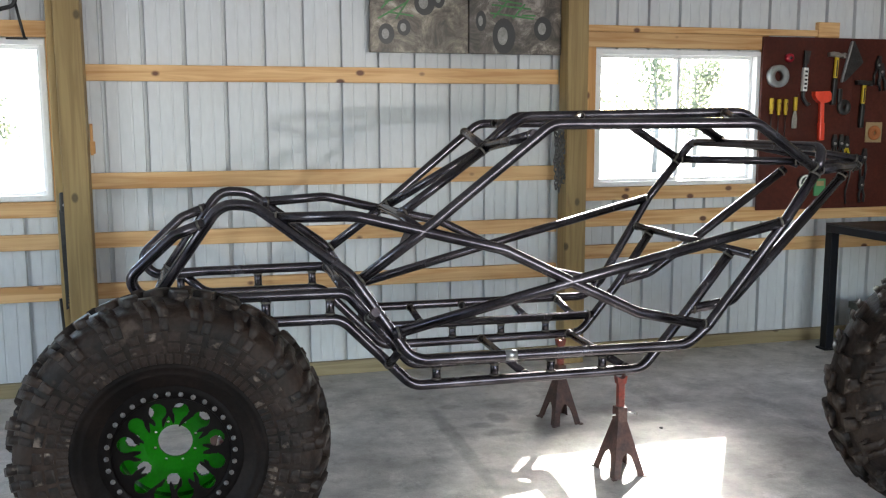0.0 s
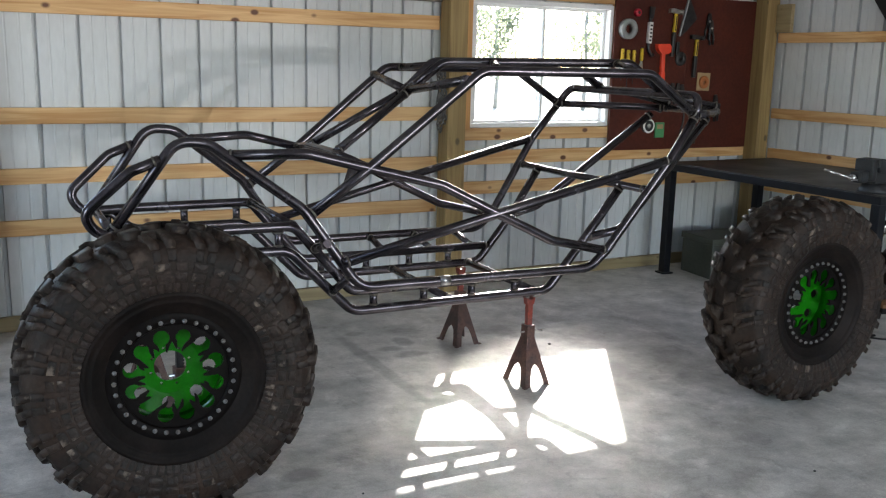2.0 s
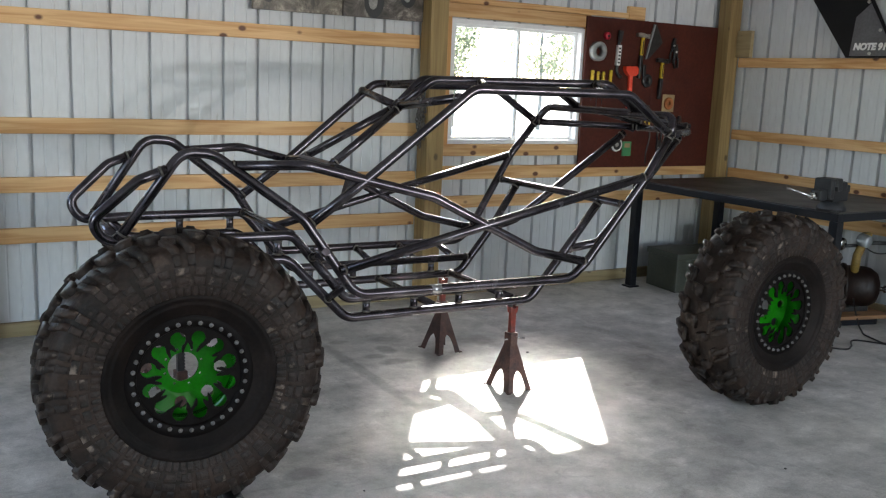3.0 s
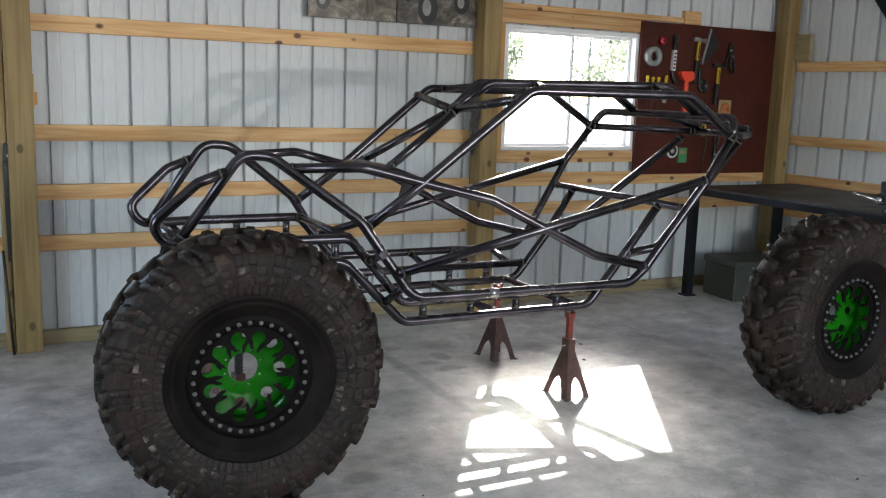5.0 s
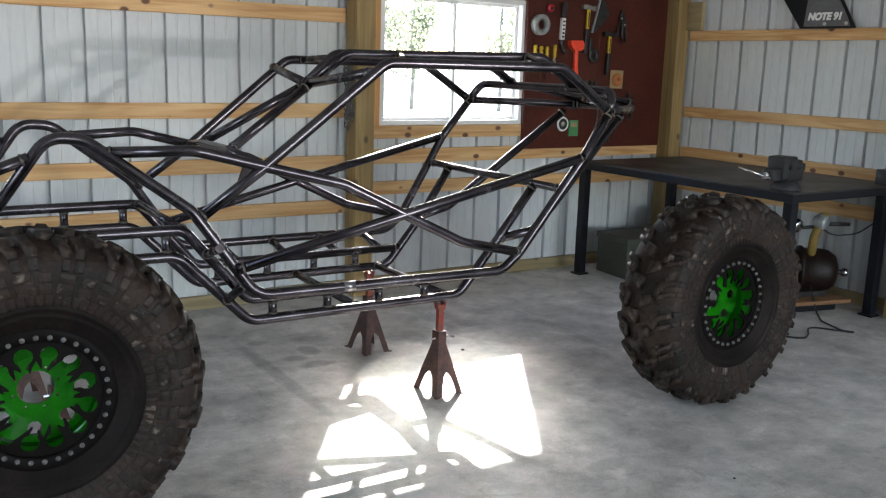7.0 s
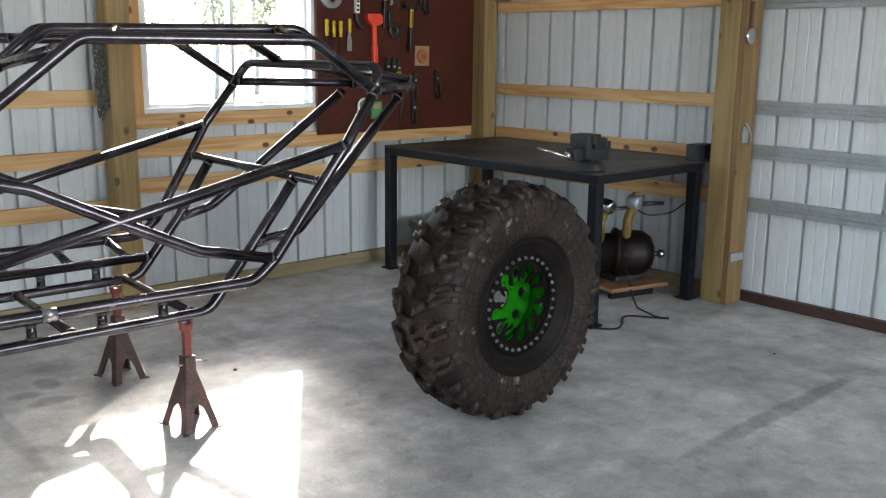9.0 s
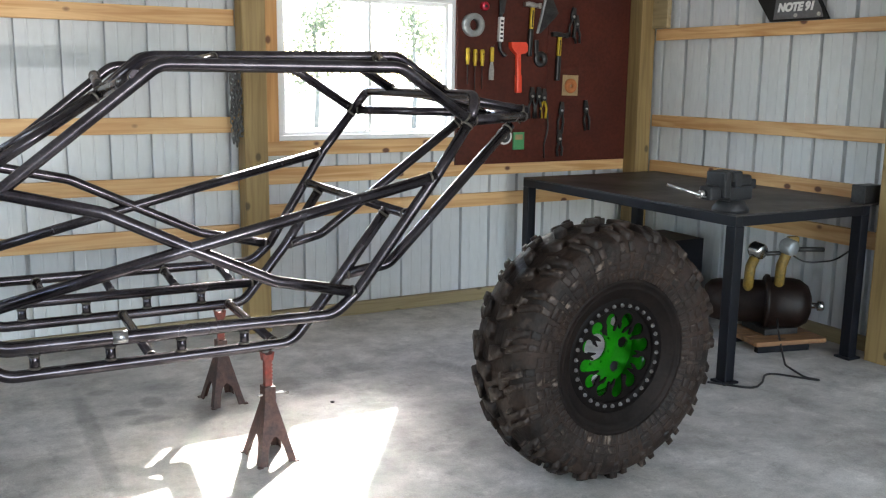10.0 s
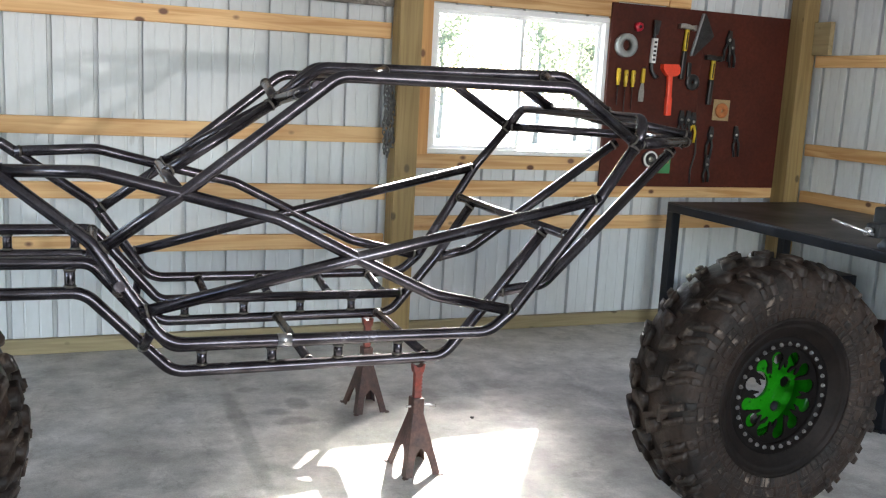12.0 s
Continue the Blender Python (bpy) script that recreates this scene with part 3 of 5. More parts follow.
def tube(pts, r=BIG, radius=0.10, welds=(1, 1), both=True, name="tube"):
    for side in ((-1, 1) if both else (1,)):
        q = [(u, v * side, z) for u, v, z in pts]
        path = bent(q, radius)
        ob = part(name, sweep(path, r, 16), STEELTUBE, chassis)
        if any(welds):
            for on, i, j in ((welds[0], 0, 1), (welds[1], -1, -2)):
                if on:
                    bm = bmesh.new()
                    d = (path[j] - path[i]).normalized()
                    weld_ring(bm, path[i] + d * (BIG + 0.001), d, r)
                    part("weld", bm, WELD, ob, "rough grey weld bead")


NA, CROSS2 = (0.952, 0.505, 0.948), (1.227, 0.512, 1.147)
CROSS, NREAR, N4, NLOW = (1.83, 0.60, 0.93), (2.783, 0.645, 1.157), (2.948, 0.619, 1.372), (2.472, 0.582, 0.706)
HOOD, PIL, CN = (0.63, 0.385, 1.206), (1.68, 0.553, 1.533), (1.632, 0.0, 1.466)
APEX = (3.455, 0.225, 1.368)
# hoop, diagonal, rocker and rear upright in one bent tube
tube([(0.175, 0.33, 0.895), (0.435, 0.365, 1.266), (0.565, 0.37, 1.256), (0.93, 0.507, 0.98), (1.17, 0.555, 0.628), (2.375, 0.58, 0.625), NLOW, NREAR, N4], radius=0.13)
# rear hoop over the shoulders
tube([N4, (3.0, 0.575, 1.470), (3.0, -0.575, 1.470), (N4[0], -N4[1], N4[2])], radius=0.10, both=False, welds=(0, 0))
# pillar, roof rail and its fall to the shoulder
tube([NA, CROSS2, (1.757, 0.552, 1.574), (2.634, 0.638, 1.576), N4], radius=0.11)
# upper side line
tube([HOOD, (0.947, 0.495, 1.217), CROSS2, (1.55, 0.57, 1.07), CROSS, (2.13, 0.60, 0.785), NLOW], radius=0.18)
# belt line
tube([(1.085, 0.565, 0.745), CROSS, NREAR], radius=0.3)
# nose and upper chassis rail, down to the floor ladder
tube([(0.37, 0.36, 1.19), (0.255, 0.35, 1.145), (0.068, 0.318, 0.972), (0.12, 0.31, 0.885), (0.35, 0.36, 0.885), (0.93, 0.37, 0.885), (1.20, 0.37, 0.565), (2.34, 0.37, 0.565)], radius=0.08)
# lower rail, floor ladder and inner upright
tube([(0.24, 0.37, 0.885), (0.35, 0.37, 0.778), (0.905, 0.37, 0.778), (1.205, 0.37, 0.469), (2.27, 0.37, 0.471), (2.49, 0.375, 0.735), (2.68, 0.40, 1.0)], radius=0.11)
for u in (0.24, 0.60, 0.86):
    tube([(u, 0.37, 0.885), (u, 0.37, 0.778 if u > 0.3 else 0.74)], SMALL, name="strut")
for u in (1.31, 1.57, 1.83, 2.075):
    tube([(u, 0.37, 0.565), (u, 0.37, 0.470)], SMALL, name="strut")
for u in (1.38, 1.66, 1.94, 2.2):
    tube([(u, 0.56, 0.628), (u + 0.03, 0.37, 0.565)], SMALL, name="strut")
tube([(1.02, 0.555, 0.835), (1.02, 0.37, 0.775)], SMALL, name="strut")
tube([(1.13, 0.56, 0.69), (1.10, 0.37, 0.565)], SMALL, name="strut")
# cross members
for u in (1.72, 2.20):
    tube([(u, -0.37, 0.476), (u, 0.37, 0.476)], 0.019, both=False, name="cross_tube")
tube([(2.685, -0.60, 1.005), (2.685, 0.60, 1.005)], 0.0195, both=False, name="cross_tube")
tube([CROSS2, (1.19, 0.2, 1.183), (1.19, -0.2, 1.183), (CROSS2[0], -CROSS2[1], CROSS2[2])], 0.0195, both=False, name="cross_tube")
tube([(0.93, -0.37, 0.885), (0.93, 0.37, 0.885)], 0.0195, both=False, name="cross_tube")
tube([(0.175, -0.33, 0.895), (0.175, 0.33, 0.895)], 0.0195, both=False, name="cross_tube")
# windscreen header and centre bars
tube([PIL, CN], SMALL + 0.003)
tube([(1.19, 0.19, 1.185), (1.625, 0.025, 1.46)], SMALL + 0.003)
# roof spines and braces
tube([(1.635, 0.02, 1.468), (1.80, 0.06, 1.608), (2.78, 0.285, 1.624), (3.02, 0.27, 1.474)], radius=0.10)
tube([(1.83, 0.563, 1.574), (2.05, 0.13, 1.610)], SMALL)
tube([(2.60, 0.60, 1.574), (2.69, 0.275, 1.622)], SMALL)
# rear outriggers
tube([(2.49, 0.375, 0.735), (2.685, 0.408, 0.770), (3.37, 0.24, 1.33)], radius=0.10)
tube([N4, APEX], SMALL + 0.003)
tube([(3.03, 0.10, 1.472), (3.475, 0.215, 1.395)], SMALL + 0.003)
tube([(3.452, -0.225, 1.368), (3.452, 0.225, 1.368)], SMALL + 0.003, both=False, name="cross_tube")


# bare ground patch on the near rocker
part("ground_patch", sweep([(1.555, -0.5635, 0.6275), (1.605, -0.5643, 0.6274)], BIG + 0.0008, 20), GROUND, chassis, "bright freshly ground patch")

# gusset plates
def gusset(corners, thick=0.006):
    for side in (-1, 1):
        a, b, c = [Vector((u, v * side, z)) for u, v, z in corners]
        n = (b - a).cross(c - a).normalized() * thick
        bm = bmesh.new()
        f = [bm.verts.new(p - n / 2) for p in (a, b, c)]
        g = [bm.verts.new(p + n / 2) for p in (a, b, c)]
        bm.faces.new(f[::-1])
        bm.faces.new(g)
        for i in range(3):
            bm.faces.new((f[i], f[(i + 1) % 3], g[(i + 1) % 3], g[i]))
        part("gusset", bm, STEELTUBE, chassis)


gusset(((3.36, 0.29, 1.37), (3.485, 0.21, 1.40), (3.43, 0.225, 1.335)))
gusset(((1.20, 0.50, 1.14), (1.19, 0.38, 1.165), (1.13, 0.45, 1.07)))


# ---------------------------------------------------------------- jack stands
def jack_stand(name, x, y, h, label, group, red=None):
    j = thing(name, label, "jack stand", pose(x, y, 0, 0, 0, 4), group=group)
    hb, ht, top = (0.078, 0.098), (0.022, 0.026), 0.245
    bm = bmesh.new()
    for k in range(4):
        # each side: two legs with an arched opening at the foot and a hole above
        m = Matrix.Rotation(k * math.pi / 2, 4, "Z")
        wb, wt = (hb[0], ht[0]) if k % 2 == 0 else (hb[1], ht[1])
        db, dt = (hb[1], ht[1]) if k % 2 == 0 else (hb[0], ht[0])

        def at(s, z):
            f = z / top
            return m @ Vector(((wb + (wt - wb) * f) * s, -(db + (dt - db) * f), z))
        outer = [at(-1, 0), at(-1, 0.06), at(-1, 0.13), at(-1, top), at(0, top), at(1, top), at(1, 0.13), at(1, 0.06), at(1, 0)]
        inner = [at(-0.58, 0), at(-0.52, 0.05), at(-0.40, 0.085), at(-0.1, 0.105), at(0, 0.107), at(0.1, 0.105), at(0.40, 0.085), at(0.52, 0.05), at(0.58, 0)]
        nrm = (m @ Vector((0, 1, 0.25))).normalized() * 0.006
        rows = [[bm.verts.new(p + q) for p in line] for line in (outer, inner) for q in (Vector((0, 0, 0)), nrm)]
        o0, o1, i0, i1 = rows
        for i in range(8):
            bm.faces.new((o0[i], o0[i + 1], i0[i + 1], i0[i]))
            bm.faces.new((o1[i], i1[i], i1[i + 1], o1[i + 1]))
            bm.faces.new((i0[i], i0[i + 1], i1[i + 1], i1[i]))
            bm.faces.new((o0[i], o1[i], o1[i + 1], o0[i + 1]))
        for i in (0, 8):
            bm.faces.new((o0[i], i0[i], i1[i], o1[i]))
    for sx in (-1, 1):
        for sy in (-1, 1):
            box((sx * hb[0] - 0.010, sy * hb[1] - 0.010, 0), (sx * hb[0] + 0.010, sy * hb[1] + 0.010, 0.005), 0, bm)
    bmesh.ops.recalc_face_normals(bm, faces=list(bm.faces))
    part("base", bm, JACKRUST, j, "rust-brown stamped steel base")
    part("collar", box((-0.024, -0.028, 0.225), (0.024, 0.028, 0.305), 0.004), JACKRUST, j)
    bm = box((-0.015, -0.013, 0.20), (0.015, 0.013, h - 0.02), 0.003)
    for k in range(9):
        z = 0.30 + k * 0.0145
        if z < h - 0.04:
            box((0.014, -0.010, z), (0.019, 0.010, z + 0.008), 0.001, bm)
    part("ratchet_post", bm, red or JACKRED, j, "" if red else "worn red ratchet post")
    part("saddle", plate([(-0.020, h - 0.030), (0.020, h - 0.030), (0.026, h + 0.004), (0.018, h + 0.004), (0.010, h - 0.006), (-0.010, h - 0.006), (-0.018, h + 0.004), (-0.026, h + 0.004)], 0.032, "y"), red or JACKRED, j, at=pose(0, -0.016, 0))
    part("lever", sweep(bent([(-0.045, 0, 0.268), (0.05, 0, 0.268), (0.085, -0.01, 0.262)], 0.02), 0.0055, 8), CHROME, j, "bright steel lever")
    return j


jack_stand("jack_stand", 2.155, 3.812, 0.442, "rusty jack stand with red ratchet post under the chassis", "jack stands")
jack_stand("jack_stand", 2.165, 4.552, 0.442, "rusty jack stand with red ratchet post under the chassis", "jack stands")
for y in (3.858, 4.598):
    jack_stand("jack_stand", 0.41, y, 0.757, "tall dark steel jack stand holding up the chassis nose", "jack stands", DARKSTEEL)


# ---------------------------------------------------------------- wheels
R_OUT = 0.52
def build_wheel():
    w = thing("wheel", "muddy off-road tyre on a black beadlock rim with green centre", "wheel", group="loose wheels")
    rnd = random.Random(5)
    # carcass; -y is the outer face
    prof = [(0.215, -0.112), (0.235, -0.128), (0.28, -0.146), (0.33, -0.158), (0.375, -0.164), (0.42, -0.164), (0.450, -0.154), (0.470, -0.132), (0.480, -0.085), (0.484, 0.0)]
    prof = prof + [(r, -h) for r, h in prof[-2::-1]]
    part("tyre", lathe(prof, 96), RUBBER, w)
    ring = [(0.214, -0.114), (0.236, -0.1315), (0.262, -0.1425), (0.266, -0.1475), (0.271, -0.1475), (0.275, -0.1475), (0.285, -0.1512), (0.289, -0.1555), (0.296, -0.1565), (0.300, -0.1545), (0.304, -0.1535)]
    part("sidewall", lathe(ring, 96), SIDEWALL, w, "smooth black inner sidewall")

    def surf(r0, y0, ang):
        return Vector((r0 * math.cos(ang), y0, r0 * math.sin(ang)))

    def lug(bm, corners, height, normal_mix, shrink=0.8):
        """corners: (angle, y, base radius) of a four sided block; stands proud along the outward way."""
        base = [surf(r, y, a) for a, y, r in corners]
        c = sum(base, Vector()) / 4
        ang = sum(k[0] for k in corners) / 4
        out = (Vector((math.cos(ang), 0, math.sin(ang))) * normal_mix[0] + Vector((0, normal_mix[1], 0))).normalized()
        top = [c + (p - c) * shrink + out * height for p in base]
        mid = [c + (p - c) * 0.97 + out * height * 0.8 for p in base]
        b, m_, t = [[bm.verts.new(p) for p in ring_] for ring_ in ([p - out * 0.01 for p in base], mid, top)]
        for i in range(4):
            j = (i + 1) % 4
            bm.faces.new((b[i], b[j], m_[j], m_[i]))
            bm.faces.new((m_[i], m_[j], t[j], t[i]))
        bm.faces.new(t)

    n = 20
    tread = bmesh.new()
    step = 2 * math.pi / n
    for k in range(n):
        for side in (-1, 1):
            a0 = step * (k + (0.5 if side > 0 else 0))
            j = lambda q=0.03: rnd.uniform(-q, q) * step
            # two-pronged shoulder lug, slanted over the edge
            for off, wide, high in ((-0.19, 0.21, 0.034), (0.13, 0.19, 0.027)):
                p, q = a0 + off * step + j(), wide * step / 2
                lug(tread, [(p - q, side * 0.152, 0.446), (p + q, side * 0.152, 0.446), (p + q + 0.20 * step, side * 0.088, 0.474), (p - q + 0.20 * step, side * 0.088, 0.474)], high, (1, side * 0.15), 0.86)
                lug(tread, [(p - q, side * 0.1635, 0.408), (p + q, side * 0.1635, 0.408), (p + q, side * 0.153, 0.447), (p - q, side * 0.153, 0.447)], high * 0.28, (0.5, side), 0.72)
            # web between the prongs
            lug(tread, [(a0 - 0.22 * step, side * 0.100, 0.471), (a0 + 0.32 * step, side * 0.100, 0.471), (a0 + 0.36 * step, side * 0.070, 0.478), (a0 - 0.10 * step, side * 0.070, 0.478)], 0.026, (1, 0), 0.88)
            # long low slanted centre lug
            lug(tread, [(a0 + 0.30 * step, side * 0.066, 0.479), (a0 + 0.62 * step + j(), side * 0.060, 0.480), (a0 + 0.80 * step, side * 0.006, 0.483), (a0 + 0.40 * step + j(), side * 0.004, 0.483)], 0.027, (1, 0), 0.88)
    bmesh.ops.recalc_face_normals(tread, faces=list(tread.faces))
    part("tread", tread, LUG, w, "chunky scuffed tread lugs", smooth=True)
    # ribs that run from the inner ring up to the shoulder, notched into low blocks
    blocks = bmesh.new()
    cols = 40
    st = 2 * math.pi / cols
    for side in (-1, 1):
        for k in range(cols):
            a0 = st * (k + 0.1)
            tall = k % 2 == 0
            # narrow ribs next to the smooth ring, then two rows of square blocks
            rows_ = [(0.303, 0.336, 0.1532, 0.1590, 0.0026, -0.25, 0.17), (0.303, 0.336, 0.1532, 0.1590, 0.0026, 0.25, 0.17),
                     (0.344, 0.371, 0.1602, 0.1634, 0.0034, 0.0, 0.40 if tall else 0.33), (0.379, 0.405, 0.1638, 0.164, 0.0036, 0.0, 0.40 if tall else 0.31)]
            for lo, hi, y0, y1, hgt, off, wd in rows_:
                p, w_ = a0 + off * st, (wd + rnd.uniform(-0.02, 0.02)) * st
                lug(blocks, [(p - w_, side * y0, lo), (p + w_, side * y0, lo), (p + w_, side * y1, hi), (p - w_, side * y1, hi)], hgt * rnd.uniform(0.6, 1.3), (0.05, side), 0.82)
    bmesh.ops.recalc_face_normals(blocks, faces=list(blocks.faces))
    tagged(part("sidewall_relief", blocks, RELIEF, w, "worn blocky relief on the sidewall", smooth=True), kind="stuff")
    # rim: bead ring with bolts, barrel, deep green centre
    part("beadlock_ring", lathe([(0.182, -0.08), (0.182, -0.118), (0.187, -0.124), (0.222, -0.124), (0.228, -0.119), (0.228, -0.09)], 96), RIMBLACK, w)
    part("barrel", lathe([(0.1845, -0.118), (0.1835, -0.08), (0.180, 0.0), (0.180, 0.08), (0.200, 0.118), (0.214, 0.122), (0.214, 0.112), (0.190, 0.08), (0.187, 0.0), (0.189, -0.08)], 96), RIMBLACK, w)
    bolt_bm = lathe([(0.0001, -0.0085), (0.0052, -0.0085), (0.0062, -0.006), (0.0062, 0.0)], 8)
    lathe([(0.0082, 0.0), (0.0082, -0.002), (0.0062, -0.0022)], 10, bolt_bm)
    me = mesh_of("bolt", bolt_bm, RIMBOLT)
    for k in range(32):
        a = 2 * math.pi * (k + 0.3) / 32
        b = new("bolt", me)
        b.parent = w
        b.matrix_basis = pose(0.197 * math.cos(a), -0.124, 0.197 * math.sin(a))
    def cut_plate(r0, r1, nr, na, solid, depth, thick):
        """A round plate on a polar grid, open where solid() says so."""
        bm, vs = bmesh.new(), {}

        def vert(i, k, back):
            key = (i, k % na, back)
            if key not in vs:
                r, a = r0 + (r1 - r0) * i / nr, 2 * math.pi * (k % na) / na
                vs[key] = bm.verts.new((r * math.cos(a), depth(r) + (thick if back else 0), r * math.sin(a)))
            return vs[key]
        mask = [[solid(r0 + (r1 - r0) * (i + 0.5) / nr, 2 * math.pi * (k + 0.5) / na) for k in range(na)] for i in range(nr)]
        for i in range(nr):
            for k in range(na):
                if not mask[i][k]:
                    continue
                bm.faces.new((vert(i, k, 0), vert(i, k + 1, 0), vert(i + 1, k + 1, 0), vert(i + 1, k, 0)))
                bm.faces.new((vert(i, k, 1), vert(i + 1, k, 1), vert(i + 1, k + 1, 1), vert(i, k + 1, 1)))
                for di, dk, e in ((-1, 0, ((i, k), (i, k + 1))), (1, 0, ((i + 1, k + 1), (i + 1, k))), (0, -1, ((i + 1, k), (i, k))), (0, 1, ((i, k + 1), (i + 1, k + 1)))):
                    ii, kk = i + di, (k + dk) % na
                    if ii < 0 or ii >= nr or not mask[ii][kk]:
                        (p, q), (s_, t_) = e
                        bm.faces.new((vert(p, q, 1), vert(s_, t_, 1), vert(s_, t_, 0), vert(p, q, 0)))
        bmesh.ops.recalc_face_normals(bm, faces=list(bm.faces))
        return bm

    # black face plate with a splash-shaped opening: round lobes, curved pointed tongues between them
    lobes = [(2 * math.pi * (k + rnd.uniform(-0.06, 0.06)) / 12, rnd.uniform(0.139, 0.146), rnd.uniform(0.0245, 0.028)) for k in range(12)]
    tongues = [(2 * math.pi * (k + 0.5) / 12, rnd.uniform(0.088, 0.106), rnd.choice((-1, 1)) * rnd.uniform(1.5, 4.5)) for k in range(12)]

    def face_solid(r, a):
        near = lambda c: (a - c + math.pi) % (2 * math.pi) - math.pi
        for la, lr, lw in lobes:
            d = near(la)
            if math.hypot(r * math.cos(d) - lr, r * math.sin(d)) < lw:
                return False
        if r > 0.146:
            return True
        for ta, tip, turn in tongues:
            d = near(ta + turn * (0.146 - r))
            if r > tip and abs(r * math.sin(d)) < 0.0016 + 0.011 * ((r - tip) / (0.146 - tip)) ** 0.8:
                return True
        return False
    part("face_plate", cut_plate(0.084, 0.184, 60, 396, face_solid, lambda r: -0.112, 0.008), RIMBLACK, w, "black face plate with a splash-shaped opening")

    # green inside: drum and hub disc with round holes
    def hub_solid(r, a):
        unit = 2 * math.pi / 8
        a = a - 0.16
        d = (a / unit + 0.5) % 1.0 - 0.5
        if math.hypot(r * math.cos(d * unit) - 0.133, r * math.sin(d * unit)) < 0.0225:
            return False
        d2 = (a / unit) % 1.0 - 0.5
        return math.hypot(r * math.cos(d2 * unit) - 0.069, r * math.sin(d2 * unit)) > 0.0052
    depth = lambda r: 0.004 - 0.012 * max(0.0, (r - 0.10) / 0.07)
    part("wheel_center", cut_plate(0.055, 0.1745, 40, 320, hub_solid, depth, 0.012), GREEN, w, "glossy green hub disc with round holes")
    part("drum", lathe([(0.1775, -0.103), (0.1765, -0.05), (0.176, 0.018), (0.1740, 0.018), (0.1745, -0.05), (0.1755, -0.103)], 96, closed=True), GREEN, w, "glossy green drum")
    return w


wheel_a = build_wheel()
wheel_a.matrix_basis = pose(0.24, 3.175, 0.5445, 0, 14, -4)
wheel_b = copy_thing(wheel_a, pose(3.253, 3.095, 0.509, 0, 52, 1))

# two pipe ends that cradle the wheel
pipe_me = mesh_of("pipe", lathe([(0.024, -0.15), (0.031, -0.15), (0.032, -0.146), (0.032, 0.146), (0.031, 0.15), (0.024, 0.15)], 24, closed=True), DARKSTEEL)
for x in (0.060, 0.410):
    pp = new("pipe_chock", pipe_me)
    pp.matrix_basis = pose(x, 3.19, 0.032, 0, 0, -4)
    tagged(pp, "short dark steel pipe wedged under the muddy tyre", "pipe", "pipe chocks")

# ---------------------------------------------------------------- workbench
bench = thing("workbench", "black steel plate workbench against the sheet metal wall", "workbench")
BX0, BX1, BY0, BY1, BZ = 4.52, 5.54, 3.62, 5.53, 0.885
part("top", box((BX0, BY0, BZ - 0.010), (BX1 + 0.14, BY1, BZ), 0.002), BENCHTOP, bench, "flat dark mill-scale steel plate")
for a, b in (((BX0, BY0, BZ - 0.062), (BX0 + 0.05, BY1, BZ - 0.0105)), ((BX1 - 0.05, BY0, BZ - 0.062), (BX1, BY1, BZ - 0.0105)),
             ((BX0 + 0.05, BY0, BZ - 0.062), (BX1 - 0.05, BY0 + 0.05, BZ - 0.0105)), ((BX0 + 0.05, BY1 - 0.05, BZ - 0.062), (BX1 - 0.05, BY1, BZ - 0.0105))):
    part("apron", box(a, b, 0.004), BENCHFRAME, bench)
for x, y in ((BX0, BY0), (BX0, BY1 - 0.064), (BX1 - 0.064, BY0), (BX1 - 0.064, BY1 - 0.064)):
    leg = part("leg", box((x, y, 0.012), (x + 0.064, y + 0.064, BZ - 0.0625), 0.005), BENCHFRAME, bench)
    part("foot_plate", box((x - 0.018, y - 0.018, 0.0), (x + 0.082, y + 0.082, 0.012), 0.002), BENCHFRAME, leg)

# bench vise, jaws towards the room
vise = thing("bench_vise", "dark grey cast iron bench vise bolted to the bench corner", "vise", pose(4.60, 3.74, BZ, 0, 0, 8) @ Matrix.Diagonal((1.08, 1.1, 1.28, 1)))
part("base", lathe([(0.0001, 0.0), (0.085, 0.0), (0.085, 0.014), (0.07, 0.03), (0.062, 0.045), (0.0001, 0.045)], 24), CASTIRON, vise, at=pose(0, 0, 0, 90))
bm = box((-0.075, -0.048, 0.045), (0.10, 0.048, 0.105), 0.012)
box((-0.055, -0.06, 0.10), (-0.005, 0.06, 0.165), 0.008, bm)
box((0.0, -0.04, 0.10), (0.10, 0.04, 0.145), 0.014, bm)
part("body", bm, CASTIRON, vise)
bm = box((-0.125, -0.055, 0.06), (-0.078, 0.055, 0.165), 0.010)
box((-0.20, -0.035, 0.055), (-0.12, 0.035, 0.11), 0.012, bm)
part("front_jaw", bm, CASTIRON, vise)
part("jaw_plate", box((-0.077, -0.055, 0.125), (-0.057, 0.055, 0.163), 0.002), DARKSTEEL, vise)
part("screw", sweep([(-0.245, 0, 0.08), (-0.19, 0, 0.08)], 0.016, 14), CHROME, vise)
part("handle", sweep([(-0.222, -0.025, 0.07), (-0.345, 0.10, 0.115)], 0.0065, 10), CHROME, vise, "bright steel handle bar")
part("anvil", box((0.10, -0.03, 0.085), (0.15, 0.03, 0.125), 0.008), CASTIRON, vise)

solo("steel_block", box((5.50, 3.63, BZ), (5.65, 3.72, BZ + 0.10), 0.006), DARKSTEEL, "dark steel block standing on the workbench", "block")

